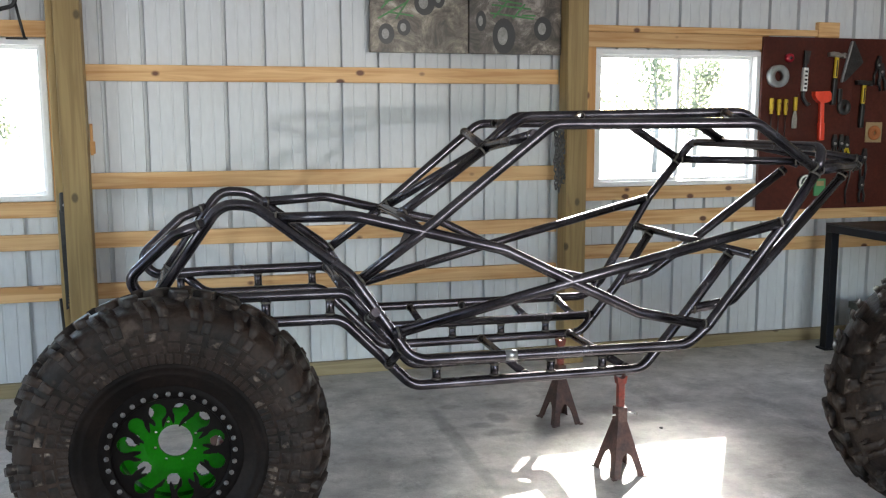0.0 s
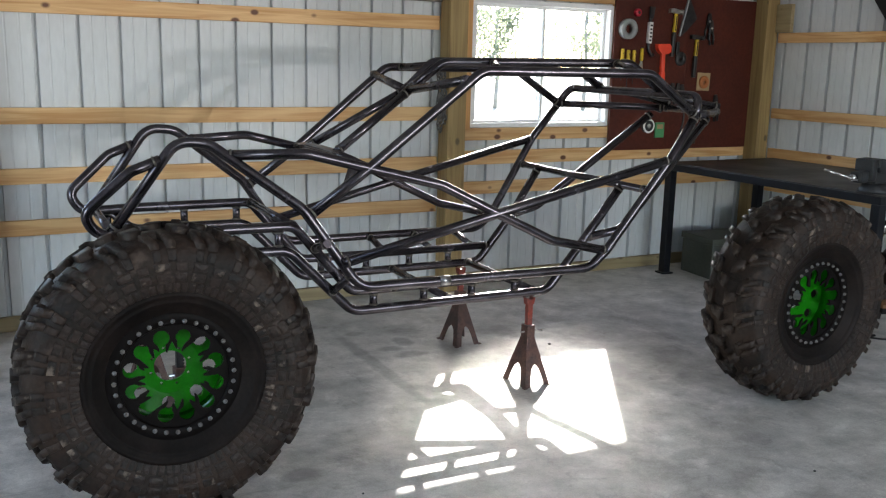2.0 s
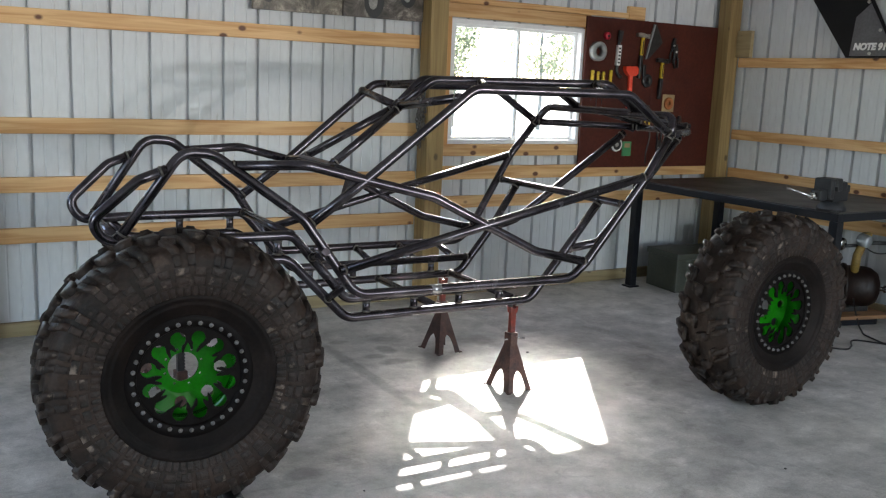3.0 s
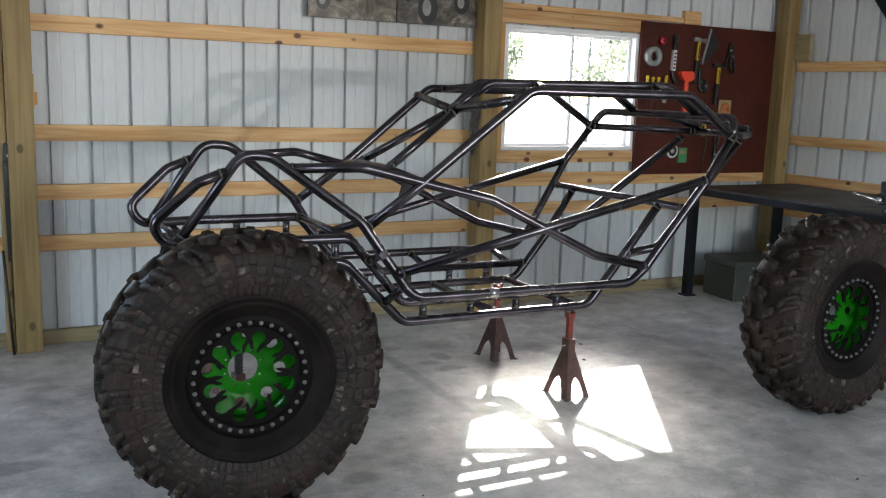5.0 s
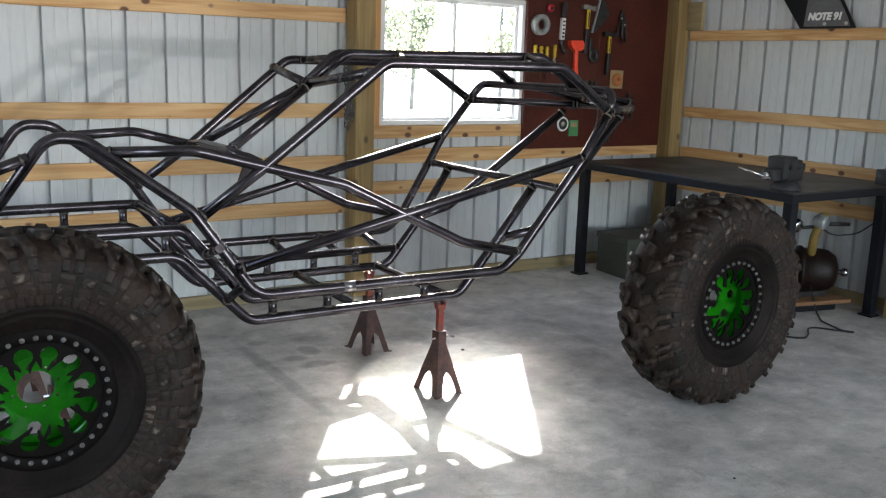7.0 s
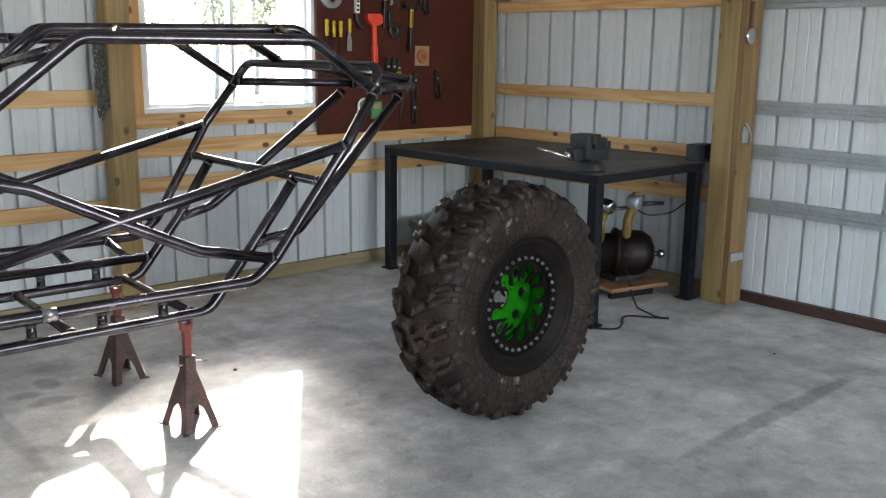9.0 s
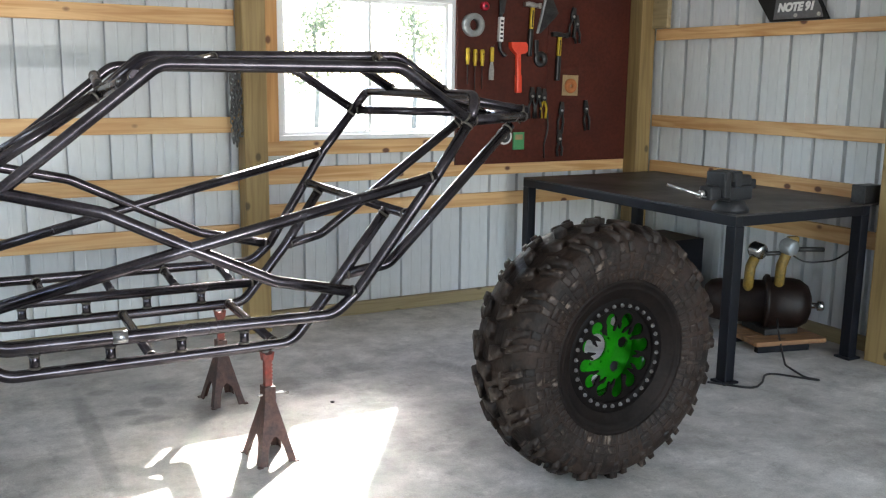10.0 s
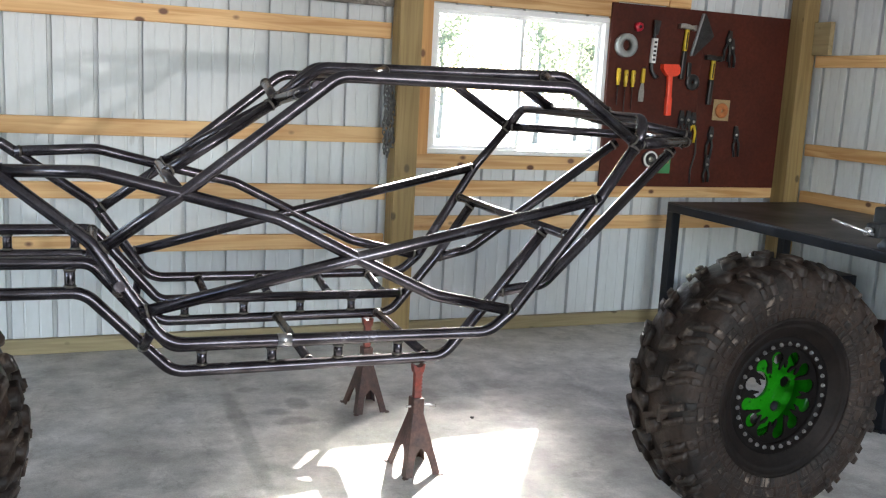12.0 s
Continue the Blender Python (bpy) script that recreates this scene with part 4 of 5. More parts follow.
# storage box under the bench
sb = thing("storage_box", "olive green storage box on the floor below the bench", "box", pose(5.02, 5.32, 0, 0, 0, -6))
part("body", box((-0.28, -0.19, 0.0), (0.28, 0.19, 0.27), 0.008), BOXGREEN, sb)
part("lid", box((-0.29, -0.20, 0.271), (0.29, 0.20, 0.32), 0.008), BOXGREEN, sb)
part("latch", box((-0.03, -0.212, 0.235), (0.03, -0.2005, 0.30), 0.003), DARKSTEEL, sb)
# dark box put under the bench where only shade falls on the wall
db = thing("dark_crate", "dark box standing for the shade behind the olive box", "crate", pose(5.38, 5.05, 0))
part("body", box((-0.16, -0.2, 0.0), (0.16, 0.2, 0.50), 0.008), BENCHFRAME, db)

# hand-fed machine on a wooden skid
mach = thing("air_pump", "brown tank with dull yellow pump arms on a wooden skid", "air pump", pose(5.30, 4.02, 0, 0, 0, -14))
for y in (-0.13, 0.11):
    part("skid_runner", box((-0.17, y, 0.0), (0.17, y + 0.04, 0.06), 0.004), BENCHFRAME, mach)
for i in range(3):
    part("skid_board", box((-0.23, -0.20 + i * 0.135, 0.061), (0.23, -0.07 + i * 0.135, 0.088), 0.005), SKIDWOOD, mach)
part("tank", lathe([(0.0001, -0.26), (0.06, -0.255), (0.110, -0.235), (0.142, -0.19), (0.150, -0.14), (0.150, -0.02), (0.162, -0.018), (0.165, 0.0), (0.150, 0.012), (0.128, 0.014), (0.126, 0.26), (0.115, 0.31), (0.08, 0.345), (0.0001, 0.355)], 40), BROWNMOTOR, mach, "dark brown rusted steel tank", at=pose(-0.02, 0.06, 0.256, 0, 0, 62))
part("drain_plug", lathe([(0.0001, -0.33), (0.024, -0.33), (0.030, -0.322), (0.030, -0.295), (0.018, -0.29), (0.018, -0.255)], 20), CHROME, mach, "bright steel plug", at=pose(-0.02, 0.06, 0.250, 0, 0, 62))
for dx, dy, hgt, tilt in ((0.0, -0.03, 0.20, -7), (-0.15, 0.05, 0.17, -4)):
    part("arm", sweep(bent([(dx, dy, 0.33), (dx + 0.01, dy, 0.39 + hgt * 0.5), (dx + 0.035, dy - 0.02, 0.39 + hgt), (dx + 0.06, dy - 0.04, 0.40 + hgt)], 0.05), 0.030, 12), SAWYELLOW, mach, "dull yellow pump arm")
    part("gauge", lathe([(0.0001, -0.05), (0.040, -0.05), (0.047, -0.040), (0.047, 0.02), (0.035, 0.035), (0.0001, 0.035)], 24), CHROME if dx < 0 else GALV, mach, "dull bright metal head", at=pose(dx + 0.02, dy - 0.03, 0.41 + hgt, 10, 0, 20))
part("cap", box((0.03, -0.06, 0.62), (0.10, -0.02, 0.665), 0.014), SAWYELLOW, mach)
part("handle", sweep(bent([(0.06, -0.04, 0.585), (0.14, -0.07, 0.59), (0.235, -0.10, 0.59)], 0.03), 0.014, 10), BLACKPLASTIC, mach)
part("link_bar", sweep([(-0.16, 0.03, 0.55), (0.06, -0.04, 0.57)], 0.012, 10), DARKSTEEL, mach)
part("saddle", box((-0.10, -0.08, 0.0885), (0.12, 0.16, 0.125), 0.005), DARKSTEEL, mach)

solo("power_cord", sweep(bent([(4.46, 3.68, 0.006), (4.60, 3.49, 0.006), (4.72, 3.55, 0.006), (4.86, 3.66, 0.006), (4.99, 3.46, 0.006), (5.02, 3.43, 0.006), (4.98, 3.50, 0.006), (5.06, 3.70, 0.006), (5.17, 3.82, 0.03), (5.20, 3.88, 0.12), (5.22, 3.92, 0.2)], 0.09), 0.006, 8), BLACKPLASTIC, "black rubber power cord lying on the concrete", "cord")
solo("power_cord", sweep(bent([(5.33, 4.00, 0.58), (5.45, 3.95, 0.50), (5.58, 3.85, 0.52), (5.69, 3.75, 0.64)], 0.15), 0.005, 8), BLACKPLASTIC, "black power cord running from the pump to the wall", "cord")

# ---------------------------------------------------------------- tool board
PB = 5.735
board = thing("tool_board", "dark brown hardboard tool panel with hanging tools", "tool board")
part("panel", box((4.105, PB, 0.962), (4.83, 5.753, 2.152), 0.002), BROWNBOARD, board)
part("panel", box((4.832, PB + 0.001, 0.962), (5.553, 5.753, 2.152), 0.002), BROWNBOARD, board)
TY = PB - 0.001      # back of what hangs on the board


def at_board(x, z, tilt=0):
    return pose(x, TY, z, 0, tilt, 0)


def hook(parent, z):
    part("hook", sweep(bent([(0, 0, z), (0, -0.035, z), (0, -0.04, z + 0.012)], 0.008, 3), 0.0022, 6), DARKSTEEL, parent)


roll = thing("tape_roll", "grey tape roll hanging on the brown board", "tape roll", at_board(4.21, 1.885))
part("roll", lathe([(0.038, 0.0), (0.038, -0.05), (0.072, -0.05), (0.076, -0.046), (0.076, -0.004), (0.072, 0.0)], 40, closed=True), GREYTAPE, roll)
hook(roll, 0.036)
cap = thing("red_cap", "small round red plastic cap on the board", "cap", at_board(4.305, 2.01))
part("cap", lathe([(0.0001, -0.03), (0.024, -0.03), (0.029, -0.024), (0.031, 0.0), (0.0001, 0.0)], 24), CRIMSON, cap)
part("button", lathe([(0.0001, -0.036), (0.010, -0.035), (0.011, -0.0305)], 16), BLACKPLASTIC, cap)


def screwdriver(x, z, length, tilt=0):
    t = thing("screwdriver", "yellow-handled screwdriver hanging on the board", "screwdriver", at_board(x, z, tilt), group="screwdrivers on the board")
    prof = [(0.0001, 0.068), (0.011, 0.068), (0.0155, 0.055), (0.0135, 0.02), (0.0155, 0.0), (0.0105, -0.025), (0.012, -0.04), (0.0001, -0.04)]
    bm = lathe([(r, h) for r, h in prof], 10)
    bmesh.ops.rotate(bm, verts=list(bm.verts), matrix=Matrix.Rotation(math.pi / 2, 3, "X"))
    part("handle", bm, YELLOW, t, at=pose(0, -0.02, 0))
    part("shaft", sweep([(0, -0.02, -0.04), (0, -0.02, -0.04 - length)], 0.0035, 8), DARKSTEEL, t)
    hook(t, 0.03)


screwdriver(4.175, 1.67, 0.13)
screwdriver(4.232, 1.662, 0.20)
screwdriver(4.287, 1.662, 0.15)

kn = thing("putty_knife", "yellow-handled putty knife hanging on the board", "putty knife", at_board(4.365, 1.63, 1))
part("handle", box((-0.012, -0.024, 0.02), (0.012, -0.006, 0.115), 0.005), YELLOW, kn)
part("blade", plate([(-0.009, 0.02), (0.009, 0.02), (0.02, -0.03), (0.02, -0.10), (-0.02, -0.10), (-0.02, -0.03)], 0.002), ZINC, kn, at=pose(0, -0.016, 0))
hook(kn, 0.12)

pry = thing("pry_bar", "dark pry bar with a white label on the board", "pry bar", at_board(4.43, 1.87, 2))
part("bar", sweep(bent([(0.0, -0.015, 0.185), (-0.004, -0.015, 0.10), (0.0, -0.015, -0.13), (0.035, -0.02, -0.178), (0.05, -0.02, -0.165)], 0.03), 0.013, 8), DARKSTEEL, pry)
part("claw", plate([(-0.022, 0.10), (0.014, 0.10), (0.026, 0.19), (-0.024, 0.19)], 0.012), DARKSTEEL, pry, at=pose(0, -0.03, 0))
part("label", box((-0.016, -0.031, -0.085), (0.016, -0.0005, 0.075), 0.002), WHITE, pry, "white printed label with dark bars")
for k in range(5):
    part("mark", box((-0.010, -0.0325, -0.07 + k * 0.028), (0.010, -0.0311, -0.056 + k * 0.028), 0), BLACKPLASTIC, pry)

mallet = thing("dead_blow_hammer", "orange-red plastic hammer hanging on the board", "hammer", at_board(4.575, 1.62, -2))
part("handle", box((-0.017, -0.034, -0.17), (0.017, -0.004, 0.12), 0.008), REDPLASTIC, mallet)
part("grip", box((-0.021, -0.037, -0.175), (0.021, -0.001, -0.05), 0.010), REDPLASTIC, mallet)
part("head", plate([(-0.066, 0.165), (0.05, 0.165), (0.066, 0.145), (0.064, 0.105), (0.045, 0.09), (0.022, 0.085), (-0.02, 0.085), (-0.05, 0.11), (-0.066, 0.135)], 0.042), REDPLASTIC, mallet, at=pose(0, -0.043, 0))


def hammer(x, z, length, label, tilt=0, head=DARKSTEEL):
    t = thing("hammer", label, "hammer", at_board(x, z, tilt), group="hammers on the board")
    part("grip", box((-0.017, -0.034, -length), (0.017, -0.006, -length * 0.45), 0.009), BLACKPLASTIC, t, "black rubber grip")
    part("shaft", box((-0.013, -0.030, -length * 0.45), (0.013, -0.010, 0.0), 0.005), YELLOW, t, "yellow shaft")
    part("stripe", box((-0.004, -0.0325, -length * 0.42), (0.004, -0.0302, -0.03), 0), BLACKPLASTIC, t)
    part("head", plate([(-0.07, 0.018), (-0.065, -0.012), (-0.035, -0.006), (-0.016, -0.012), (0.016, -0.012), (0.034, -0.004), (0.045, -0.014), (0.062, -0.014), (0.062, 0.022), (0.045, 0.022), (0.034, 0.012), (0.0, 0.022), (-0.04, 0.024)], 0.030), head, t, at=pose(0, -0.036, 0))
    return t


hammer(4.68, 2.03, 0.34, "yellow-shafted hammer with bright head on the board", 3, ZINC)
hammer(4.915, 1.84, 0.31, "yellow and black hammer with dark head on the board", 2)
w2 = thing("grinder_disc", "round dark disc tool hanging on the board", "disc", at_board(4.765, 1.675))
part("disc", lathe([(0.012, -0.02), (0.05, -0.02), (0.054, -0.016), (0.054, -0.004), (0.012, 0.0)], 32, closed=True), DARKSTEEL, w2)
part("arm", box((-0.055, -0.018, 0.03), (-0.02, -0.002, 0.13), 0.008), BLACKPLASTIC, w2)
sq = thing("speed_square", "grey metal speed square hanging on the board", "square", at_board(4.815, 1.97))
bm = plate([(-0.085, -0.12), (-0.055, -0.12), (0.075, 0.0), (0.09, 0.02), (0.012, 0.16), (-0.012, 0.165)], 0.006)
part("plate", bm, DARKSTEEL, sq, at=pose(0, -0.012, 0))
part("fence", box((-0.006, -0.018, -0.145), (0.008, -0.0005, 0.145), 0.002), GREYTAPE, sq, at=pose(-0.049, -0.003, 0.02, 0, 14.5, 0))


def pliers(x, z, length, label, tilt=0, grip=BLACKPLASTIC):
    t = thing("pliers", label, "pliers", at_board(x, z, tilt), group="pliers on the board")
    for sgn in (-1, 1):
        part("handle", sweep(bent([(sgn * 0.006, -0.016, -0.03), (sgn * 0.024, -0.016, -0.08), (sgn * 0.016, -0.016, -length)], 0.05), 0.0085, 8), grip, t)
    part("jaw", plate([(-0.018, -0.035), (0.018, -0.035), (0.022, 0.0), (0.012, 0.055), (-0.012, 0.055), (-0.022, 0.0)], 0.016), DARKSTEEL, t, at=pose(0, -0.022, 0))
    part("pivot", lathe([(0.0001, -0.006), (0.009, -0.006), (0.010, 0.0)], 12), ZINC, t, at=pose(0, -0.022, -0.008))


pliers(5.03, 1.98, 0.15, "dark pliers hanging high on the board", 6)
pliers(5.06, 1.93, 0.14, "dark pliers hanging high on the board", -5)
pliers(4.70, 1.43, 0.16, "black-handled pliers hanging on the board", 0)
pliers(4.755, 1.43, 0.16, "black-handled pliers hanging on the board", 0)
pliers(4.80, 1.42, 0.15, "yellow-handled pliers hanging on the board", 0, YELLOW)
pliers(4.955, 1.33, 0.17, "dark locking pliers hanging on the board", 3)
pliers(4.945, 1.13, 0.13, "dark locking pliers hanging low on the board", -2)
pliers(5.17, 1.34, 0.16, "dark pliers hanging on the board", -6)

pad = thing("sanding_pad", "orange round pad on a square kraft card", "sanding pad", at_board(5.03, 1.495, 1))
part("card", box((-0.068, -0.006, -0.068), (0.068, 0.0, 0.075), 0.002), CARD, pad)
part("disc", lathe([(0.012, -0.022), (0.045, -0.022), (0.051, -0.016), (0.051, -0.0065), (0.012, -0.0065)], 36, closed=True), ORANGE, pad)

reel = thing("tape_measure", "round white-rimmed tape reel hanging low on the board", "tape measure", at_board(4.475, 1.15))
part("reel", lathe([(0.018, -0.03), (0.046, -0.03), (0.055, -0.024), (0.056, 0.0), (0.018, 0.0)], 32, closed=True), DARKSTEEL, reel)
part("rim", lathe([(0.043, -0.033), (0.055, -0.031), (0.057, -0.024), (0.043, -0.0305)], 32, closed=True), WHITE, reel, "white rim")
part("hub", lathe([(0.0001, -0.036), (0.015, -0.036), (0.018, -0.03)], 20), ZINC, reel)
gc = thing("green_packet", "small green packet hanging below the tape reel", "packet", at_board(4.60, 1.115))
part("card", box((-0.045, -0.015, -0.06), (0.045, 0.0, 0.06), 0.003), GREENBOX, gc)
part("label", box((-0.03, -0.0165, 0.01), (0.03, -0.0152, 0.045), 0), CARD, gc)
solo("extension_cord", sweep(bent([(4.83, TY - 0.01, 1.38), (4.845, TY - 0.012, 1.2), (4.815, TY - 0.01, 1.08), (4.82, TY - 0.01, 0.99)], 0.1), 0.006, 8), BLACKPLASTIC, "thin black cord hanging down the board", "cord")

# ---------------------------------------------------------------- on the walls
def picture_mat(name, seed, cols):
    m = bpy.data.materials.new(name)
    m.use_nodes = True
    n, l = m.node_tree.nodes, m.node_tree.links
    p = n["Principled BSDF"]
    tc = n.new("ShaderNodeTexCoord")
    mp = n.new("ShaderNodeMapping")
    mp.inputs["Location"].default_value = (seed, seed * 2.0, seed * 3.0)
    l.new(tc.outputs["Object"], mp.inputs["Vector"])
    t = n.new("ShaderNodeTexNoise")
    t.inputs["Scale"].default_value, t.inputs["Detail"].default_value, t.inputs["Roughness"].default_value, t.inputs["Distortion"].default_value = 6, 9, 0.75, 0.7
    l.new(mp.outputs[0], t.inputs["Vector"])
    r = n.new("ShaderNodeValToRGB")
    e = r.color_ramp.elements
    e[0].position, e[0].color = 0.34, (*cols[0], 1)
    e[1].position, e[1].color = 0.64, (*cols[-1], 1)
    for i, c in enumerate(cols[1:-1]):
        k = e.new(0.34 + 0.30 * (i + 1) / (len(cols) - 1))
        k.color = (*c, 1)
    l.new(t.outputs["Fac"], r.inputs["Fac"])
    l.new(r.outputs["Color"], p.inputs["Base Color"])
    p.inputs["Roughness"].default_value = 0.45
    return m


PHOTO_A = picture_mat("photo_trail", 3.1, ((0.015, 0.012, 0.010), (0.07, 0.055, 0.04), (0.19, 0.16, 0.12), (0.42, 0.38, 0.31)))
PHOTO_B = picture_mat("photo_rocks", 7.7, ((0.010, 0.009, 0.008), (0.045, 0.035, 0.026), (0.11, 0.09, 0.075), (0.34, 0.30, 0.26)))
INK = material("photo_ink_black", (0.012, 0.012, 0.012), 0.45, 0, 0.3, 30, 90, 0)
INKGREY = material("photo_ink_grey", (0.30, 0.29, 0.27), 0.45, 0, 0.3, 30, 90, 0)
INKGREEN = material("photo_ink_green", (0.05, 0.22, 0.05), 0.45, 0, 0.4, 30, 90, 0)


def disc2d(cx, cz, rx, rz, y, seg=24):
    bm = bmesh.new()
    bm.faces.new([bm.verts.new((cx + rx * math.cos(2 * math.pi * k / seg), y, cz + rz * math.sin(2 * math.pi * k / seg))) for k in range(seg)])
    return bm


def photo(x0, x1, z0, z1, mat, label, wheels, body):
    ph = thing("photo_canvas", label, "picture", pose((x0 + x1) / 2, 5.742, z0), group="photo canvases")
    w, h = (x1 - x0) / 2, z1 - z0
    part("canvas", box((-w, -0.018, 0), (w, 0.011, h), 0.002), mat, ph)
    k = 0
    for cx, cz, rx, rz in wheels:
        k += 1
        part("printed_wheel", disc2d(cx, cz, rx, rz, -0.0195 - 0.0002 * k), INK, ph)
        part("printed_rim", disc2d(cx - rx * 0.12, cz, rx * 0.45, rz * 0.5, -0.0215 - 0.0002 * k), INKGREY, ph)
    bm = bmesh.new()
    for (ax, az), (bx, bz) in body:
        d = Vector((bx - ax, 0, bz - az)).normalized()
        nrm = Vector((-d.z, 0, d.x)) * 0.0055
        bm.faces.new([bm.verts.new(q) for q in (Vector((ax, -0.0192, az)) - nrm, Vector((bx, -0.0192, bz)) - nrm, Vector((bx, -0.0192, bz)) + nrm, Vector((ax, -0.0192, az)) + nrm)])
    part("printed_frame", bm, INKGREEN, ph)


photo(1.385, 2.003, 2.005, 2.46, PHOTO_A, "unframed photo canvas of a tube buggy on a dirt trail",
      [(-0.21, 0.11, 0.05, 0.062), (-0.10, 0.15, 0.042, 0.05), (0.03, 0.30, 0.065, 0.075), (0.12, 0.33, 0.04, 0.06)],
      [((-0.26, 0.20), (-0.08, 0.30)), ((-0.20, 0.24), (-0.04, 0.22)), ((-0.22, 0.30), (-0.05, 0.34)), ((-0.15, 0.20), (-0.06, 0.33)), ((-0.24, 0.26), (-0.14, 0.36))])
photo(2.010, 2.622, 2.005, 2.46, PHOTO_B, "unframed photo canvas of a tube buggy climbing rocks",
      [(-0.08, 0.11, 0.075, 0.11), (-0.23, 0.20, 0.034, 0.062), (0.18, 0.16, 0.06, 0.075)],
      [((-0.17, 0.25), (0.12, 0.22)), ((-0.16, 0.30), (0.10, 0.28)), ((-0.15, 0.22), (-0.05, 0.33)), ((-0.02, 0.22), (0.06, 0.31)), ((0.04, 0.24), (0.13, 0.24)), ((-0.12, 0.33), (0.04, 0.31))])

# hanging chain
chain = thing("chain", "grey steel chain hanging in loops beside the post", "chain", pose(2.592, 5.66, 0))
rnd = random.Random(2)
for col, top, bot in ((-0.016, 1.57, 1.16), (0.020, 1.56, 1.20), (0.003, 1.55, 1.12), (-0.004, 1.54, 1.24), (0.030, 1.53, 1.18), (-0.026, 1.55, 1.20)):
    z, k = top, 0
    while z > bot:
        loop = []
        for q in range(13):
            a = 2 * math.pi * q / 12
            p = Vector((0.010 * math.cos(a), 0, 0.019 * math.sin(a)))
            loop.append(p)
        bm = sweep(loop, 0.0042, 6)
        part("link", bm, CHAINSTEEL, chain, at=pose(col + rnd.uniform(-0.004, 0.004), 0.012 * math.sin(k) - 0.01, z, 0, rnd.uniform(-14, 14), 90 * (k % 2) + rnd.uniform(-20, 20)))
        z -= 0.027
        k += 1
part("nail", sweep([(0, 0.10, 1.58), (0, -0.02, 1.59)], 0.004, 8), DARKSTEEL, chain)

# hand saw and tools on the left post
saw = thing("hand_saw", "long rusty hand saw hanging beside the window post", "hand saw", pose(-0.415, 5.64, 0, 0, 1.5, 0))
outline = [(-0.028, 1.10), (0.026, 1.10), (0.030, 1.02)]
for k in range(26):
    outline += [(0.030 - k * 0.0007, 1.02 - k * 0.018), (0.020 - k * 0.0007, 1.013 - k * 0.018)]
outline += [(0.010, 0.54), (-0.006, 0.53)]
part("blade", plate(outline, 0.003), DARKSTEEL, saw)
part("handle", box((-0.025, -0.012, 1.09), (0.022, 0.014, 1.20), 0.010), BLACKPLASTIC, saw)
part("rivet", sweep([(0, -0.016, 1.13), (0, 0.016, 1.13)], 0.008, 10), ZINC, saw)
part("hanger", sweep(bent([(0, 0.0, 1.19), (0.01, 0.0, 1.25), (0.0, 0.02, 1.28)], 0.02), 0.005, 8), ZINC, saw)
solo("steel_rod", sweep([(-0.40, 5.60, 0.0), (-0.432, 5.625, 0.60)], 0.008, 10), DARKSTEEL, "thin dark rod leaning on the post", "rod")
brk = thing("iron_bracket", "black iron bracket hanging over the window", "bracket", pose(0, 5.70, 0))
part("arm", sweep(bent([(-0.80, 0, 2.17), (-0.66, 0, 2.20), (-0.59, 0, 2.22), (-0.575, 0, 2.28)], 0.04), 0.012, 8), DARKSTEEL, brk)
part("stem", sweep([(-0.585, 0, 2.25), (-0.545, 0, 2.045)], 0.008, 8), DARKSTEEL, brk)
part("foot", sweep([(-0.64, 0, 2.045), (-0.53, 0, 2.045)], 0.006, 8), DARKSTEEL, brk)
for z0, z1, x1 in ((1.41, 1.48, -0.215), (1.40, 1.58, -0.228)):
    solo("wood_shim", box((-0.243, 5.757 if x1 < -0.22 else 5.735, z0), (x1, 5.79 if x1 < -0.22 else 5.756, z1), 0.003), PINE_Z, "small pine offcut nailed beside the post", "wood block", group="wood offcuts")

# black body panel standing on the girt
bp_ = thing("body_panel", "black plastic body panel with silver sticker on the girt", "body panel", pose(5.665, 0.12, 1.907, 0, 4, 0))
part("panel", plate([(4.86, 0.53), (4.42, 0.0), (3.98, 0.0), (4.02, 0.06), (4.28, 0.46), (4.33, 0.50), (4.60, 0.47)], 0.012, "x"), BANNERBLACK, bp_)
part("sticker", plate([(4.39, 0.012), (4.02, 0.012), (4.04, 0.06), (4.27, 0.40), (4.38, 0.30)], 0.0015, "x"), BANNERSILVER, bp_, "scratched silver sticker", at=pose(-0.004, 0, 0))
for y, z in ((4.05, 0.03), (4.22, 0.03), (4.29, 0.41), (4.16, 0.20)):
    part("bolt", sweep([(-0.012, y, z), (0.0, y, z)], 0.012, 10), ZINC, bp_)
font = bpy.data.curves.new("lettering", "FONT")
font.body, font.size, font.extrude, font.align_x, font.offset = "NOTE 91", 0.068, 0.0012, "CENTER", 0.004
font.shear = 0.15
txt_tmp = bpy.data.objects.new("lettering_source", font)
me_txt = bpy.data.meshes.new_from_object(txt_tmp)
bpy.data.objects.remove(txt_tmp)
me_txt.materials.clear()
me_txt.materials.append(WHITE)
letters = new("lettering", me_txt)
letters.parent = bp_
letters.matrix_basis = Matrix.Translation((-0.008, 4.225, 0.058)) @ Matrix(((0, 0, -1, 0), (-1, 0, 0, 0), (0, 1, 0, 0), (0, 0, 0, 1)))

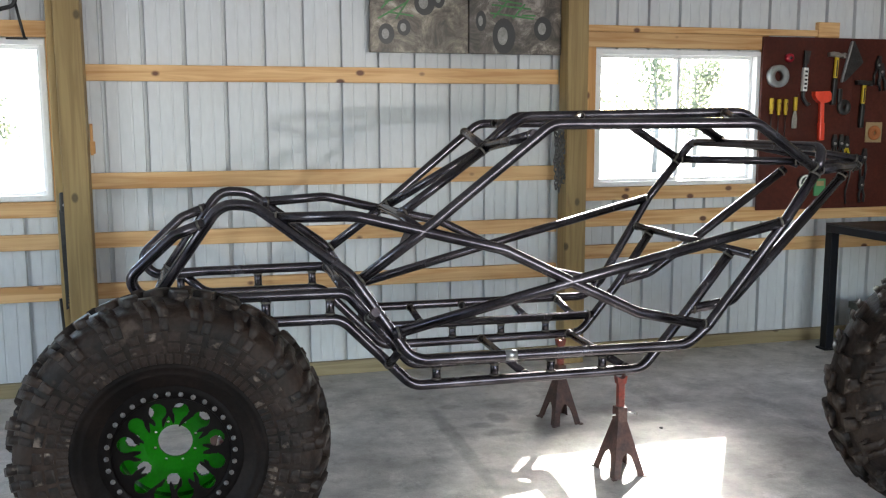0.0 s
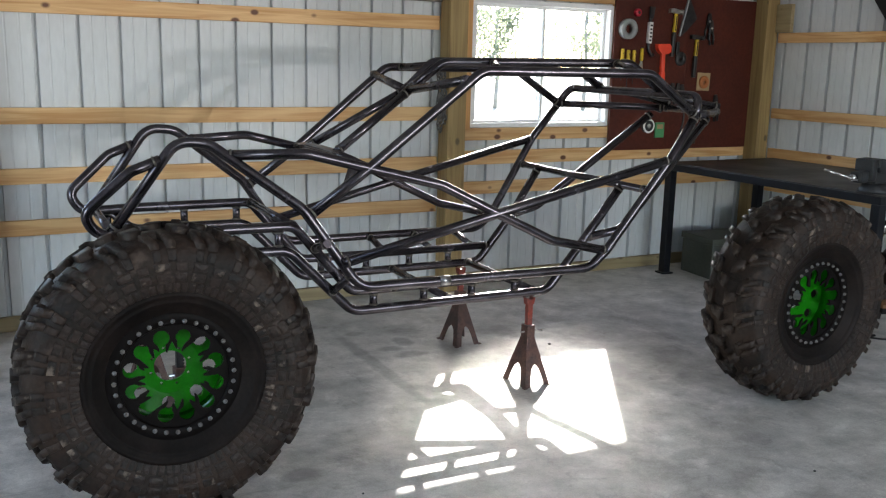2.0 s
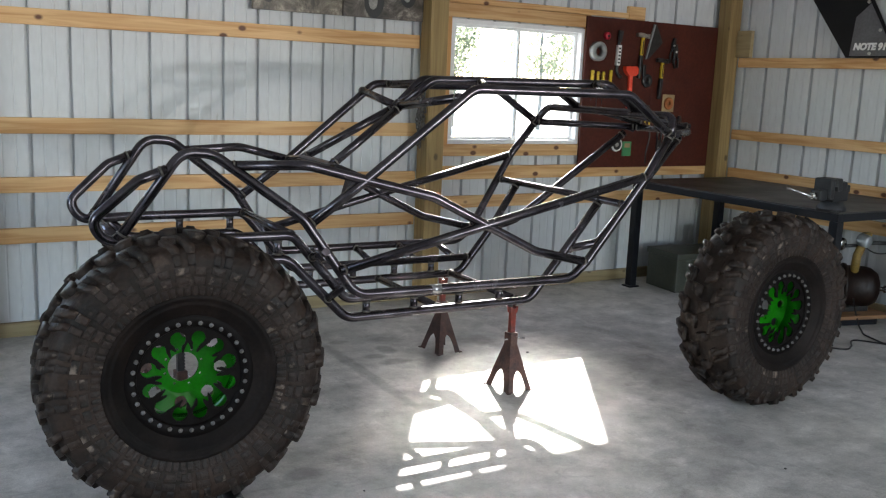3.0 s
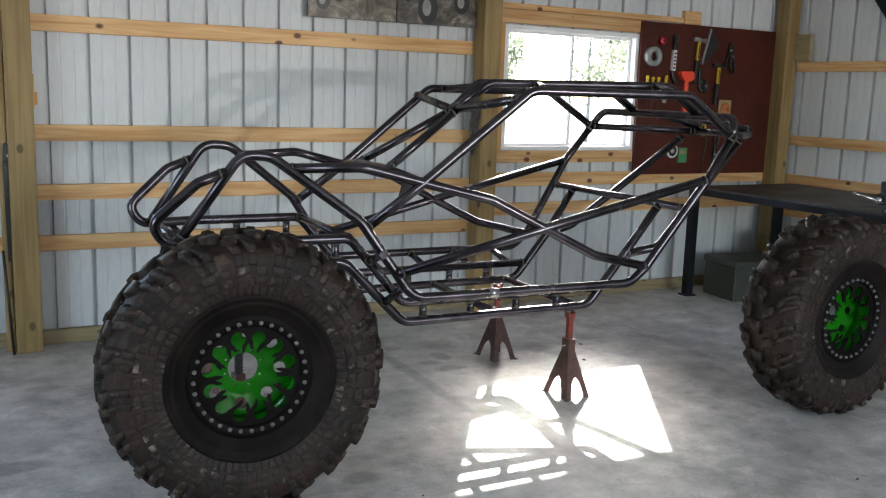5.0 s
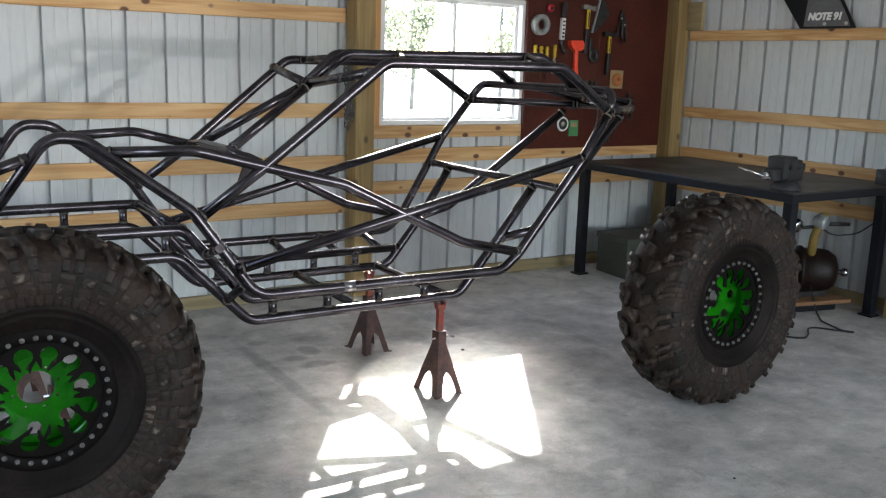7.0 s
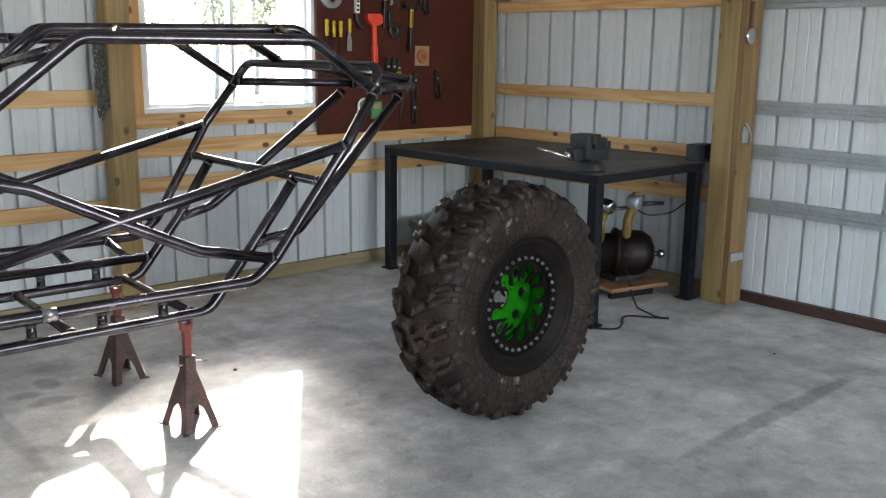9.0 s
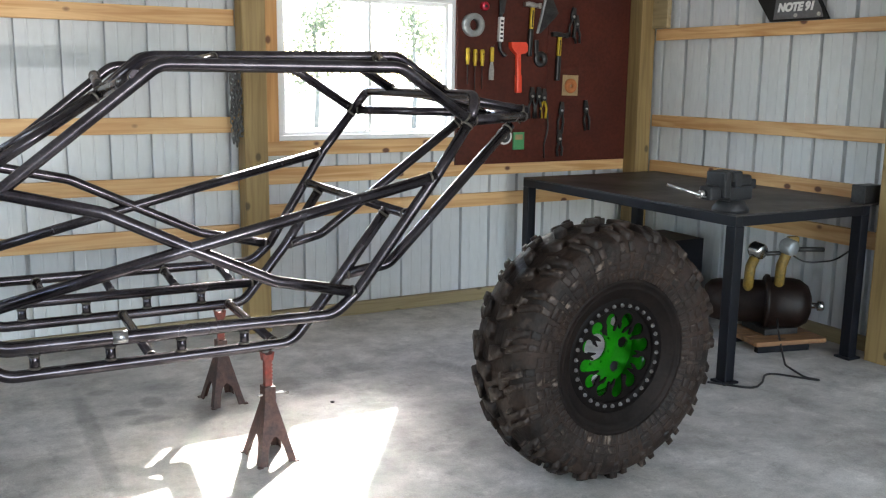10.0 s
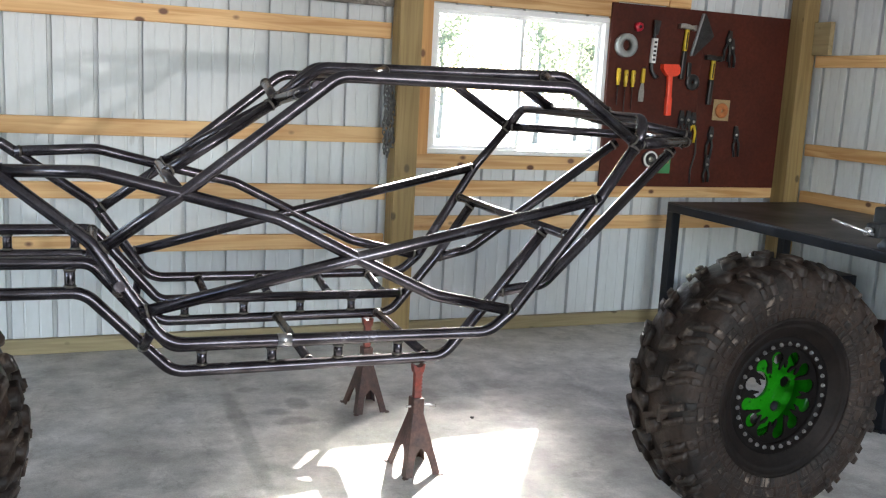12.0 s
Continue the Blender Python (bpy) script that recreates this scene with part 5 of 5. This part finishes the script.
# post hardware
mir = thing("hand_mirror", "round inspection mirror on a leather strap on the post", "mirror", pose(5.592, 3.390, 1.64, 0, 0, 0))
part("glass", lathe([(0.0001, -0.012), (0.046, -0.012), (0.05, -0.008), (0.05, 0.0), (0.0001, 0.0)], 32), CHROME, mir)
part("strap", box((-0.014, -0.006, 0.05), (0.014, 0.004, 0.20), 0.003), LEATHER, mir)
part("nail", sweep([(0, -0.012, 0.19), (0, 0.015, 0.19)], 0.005, 8), DARKSTEEL, mir)
latch = thing("door_latch", "galvanised hasp latch on the door post", "latch", pose(5.622, 3.393, 1.06))
part("plate", box((-0.03, -0.006, -0.05), (0.03, 0.004, 0.05), 0.002), GALV, latch)
part("hasp", sweep(bent([(-0.02, -0.012, 0.07), (0.0, -0.03, 0.02), (0.02, -0.03, -0.02), (0.035, -0.015, -0.06)], 0.02), 0.007, 8), ZINC, latch)
lb = thing("angle_bracket", "galvanised angle bracket at the foot of the post", "bracket", pose(5.612, 3.393, 0.30))
part("plate", box((-0.045, -0.006, -0.025), (0.09, 0.004, 0.025), 0.002), GALV, lb)
part("screw", sweep([(-0.02, -0.011, 0), (-0.02, 0, 0)], 0.006, 8), ZINC, lb)
out = thing("outlet_box", "white plastic outlet box beside the post", "outlet", pose(5.705, 3.625, 1.17))
part("box", box((-0.02, -0.028, -0.055), (0.0, 0.028, 0.055), 0.004), WHITE, out)
for z in (-0.022, 0.022):
    part("socket", box((-0.0225, -0.014, z - 0.013), (-0.0202, 0.014, z + 0.013), 0.0005), GREYTAPE, out)

# small things on the slab
for x, y, r in ((2.62, 4.28, 0.012), (4.9, 2.7, 0.008), (2.65, 2.4, 0.007), (0.9, 3.0, 0.006)):
    bm = bmesh.new()
    bmesh.ops.create_icosphere(bm, subdivisions=1, radius=r)
    for v in bm.verts:
        v.co *= random.uniform(0.6, 1.2)
        v.co.z = max(v.co.z * 0.6, -r * 0.4)
    solo("pebble", bm, DARKSTEEL, "small dark crumb lying on the slab", "pebble", pose(x, y, r * 0.4), group="crumbs")
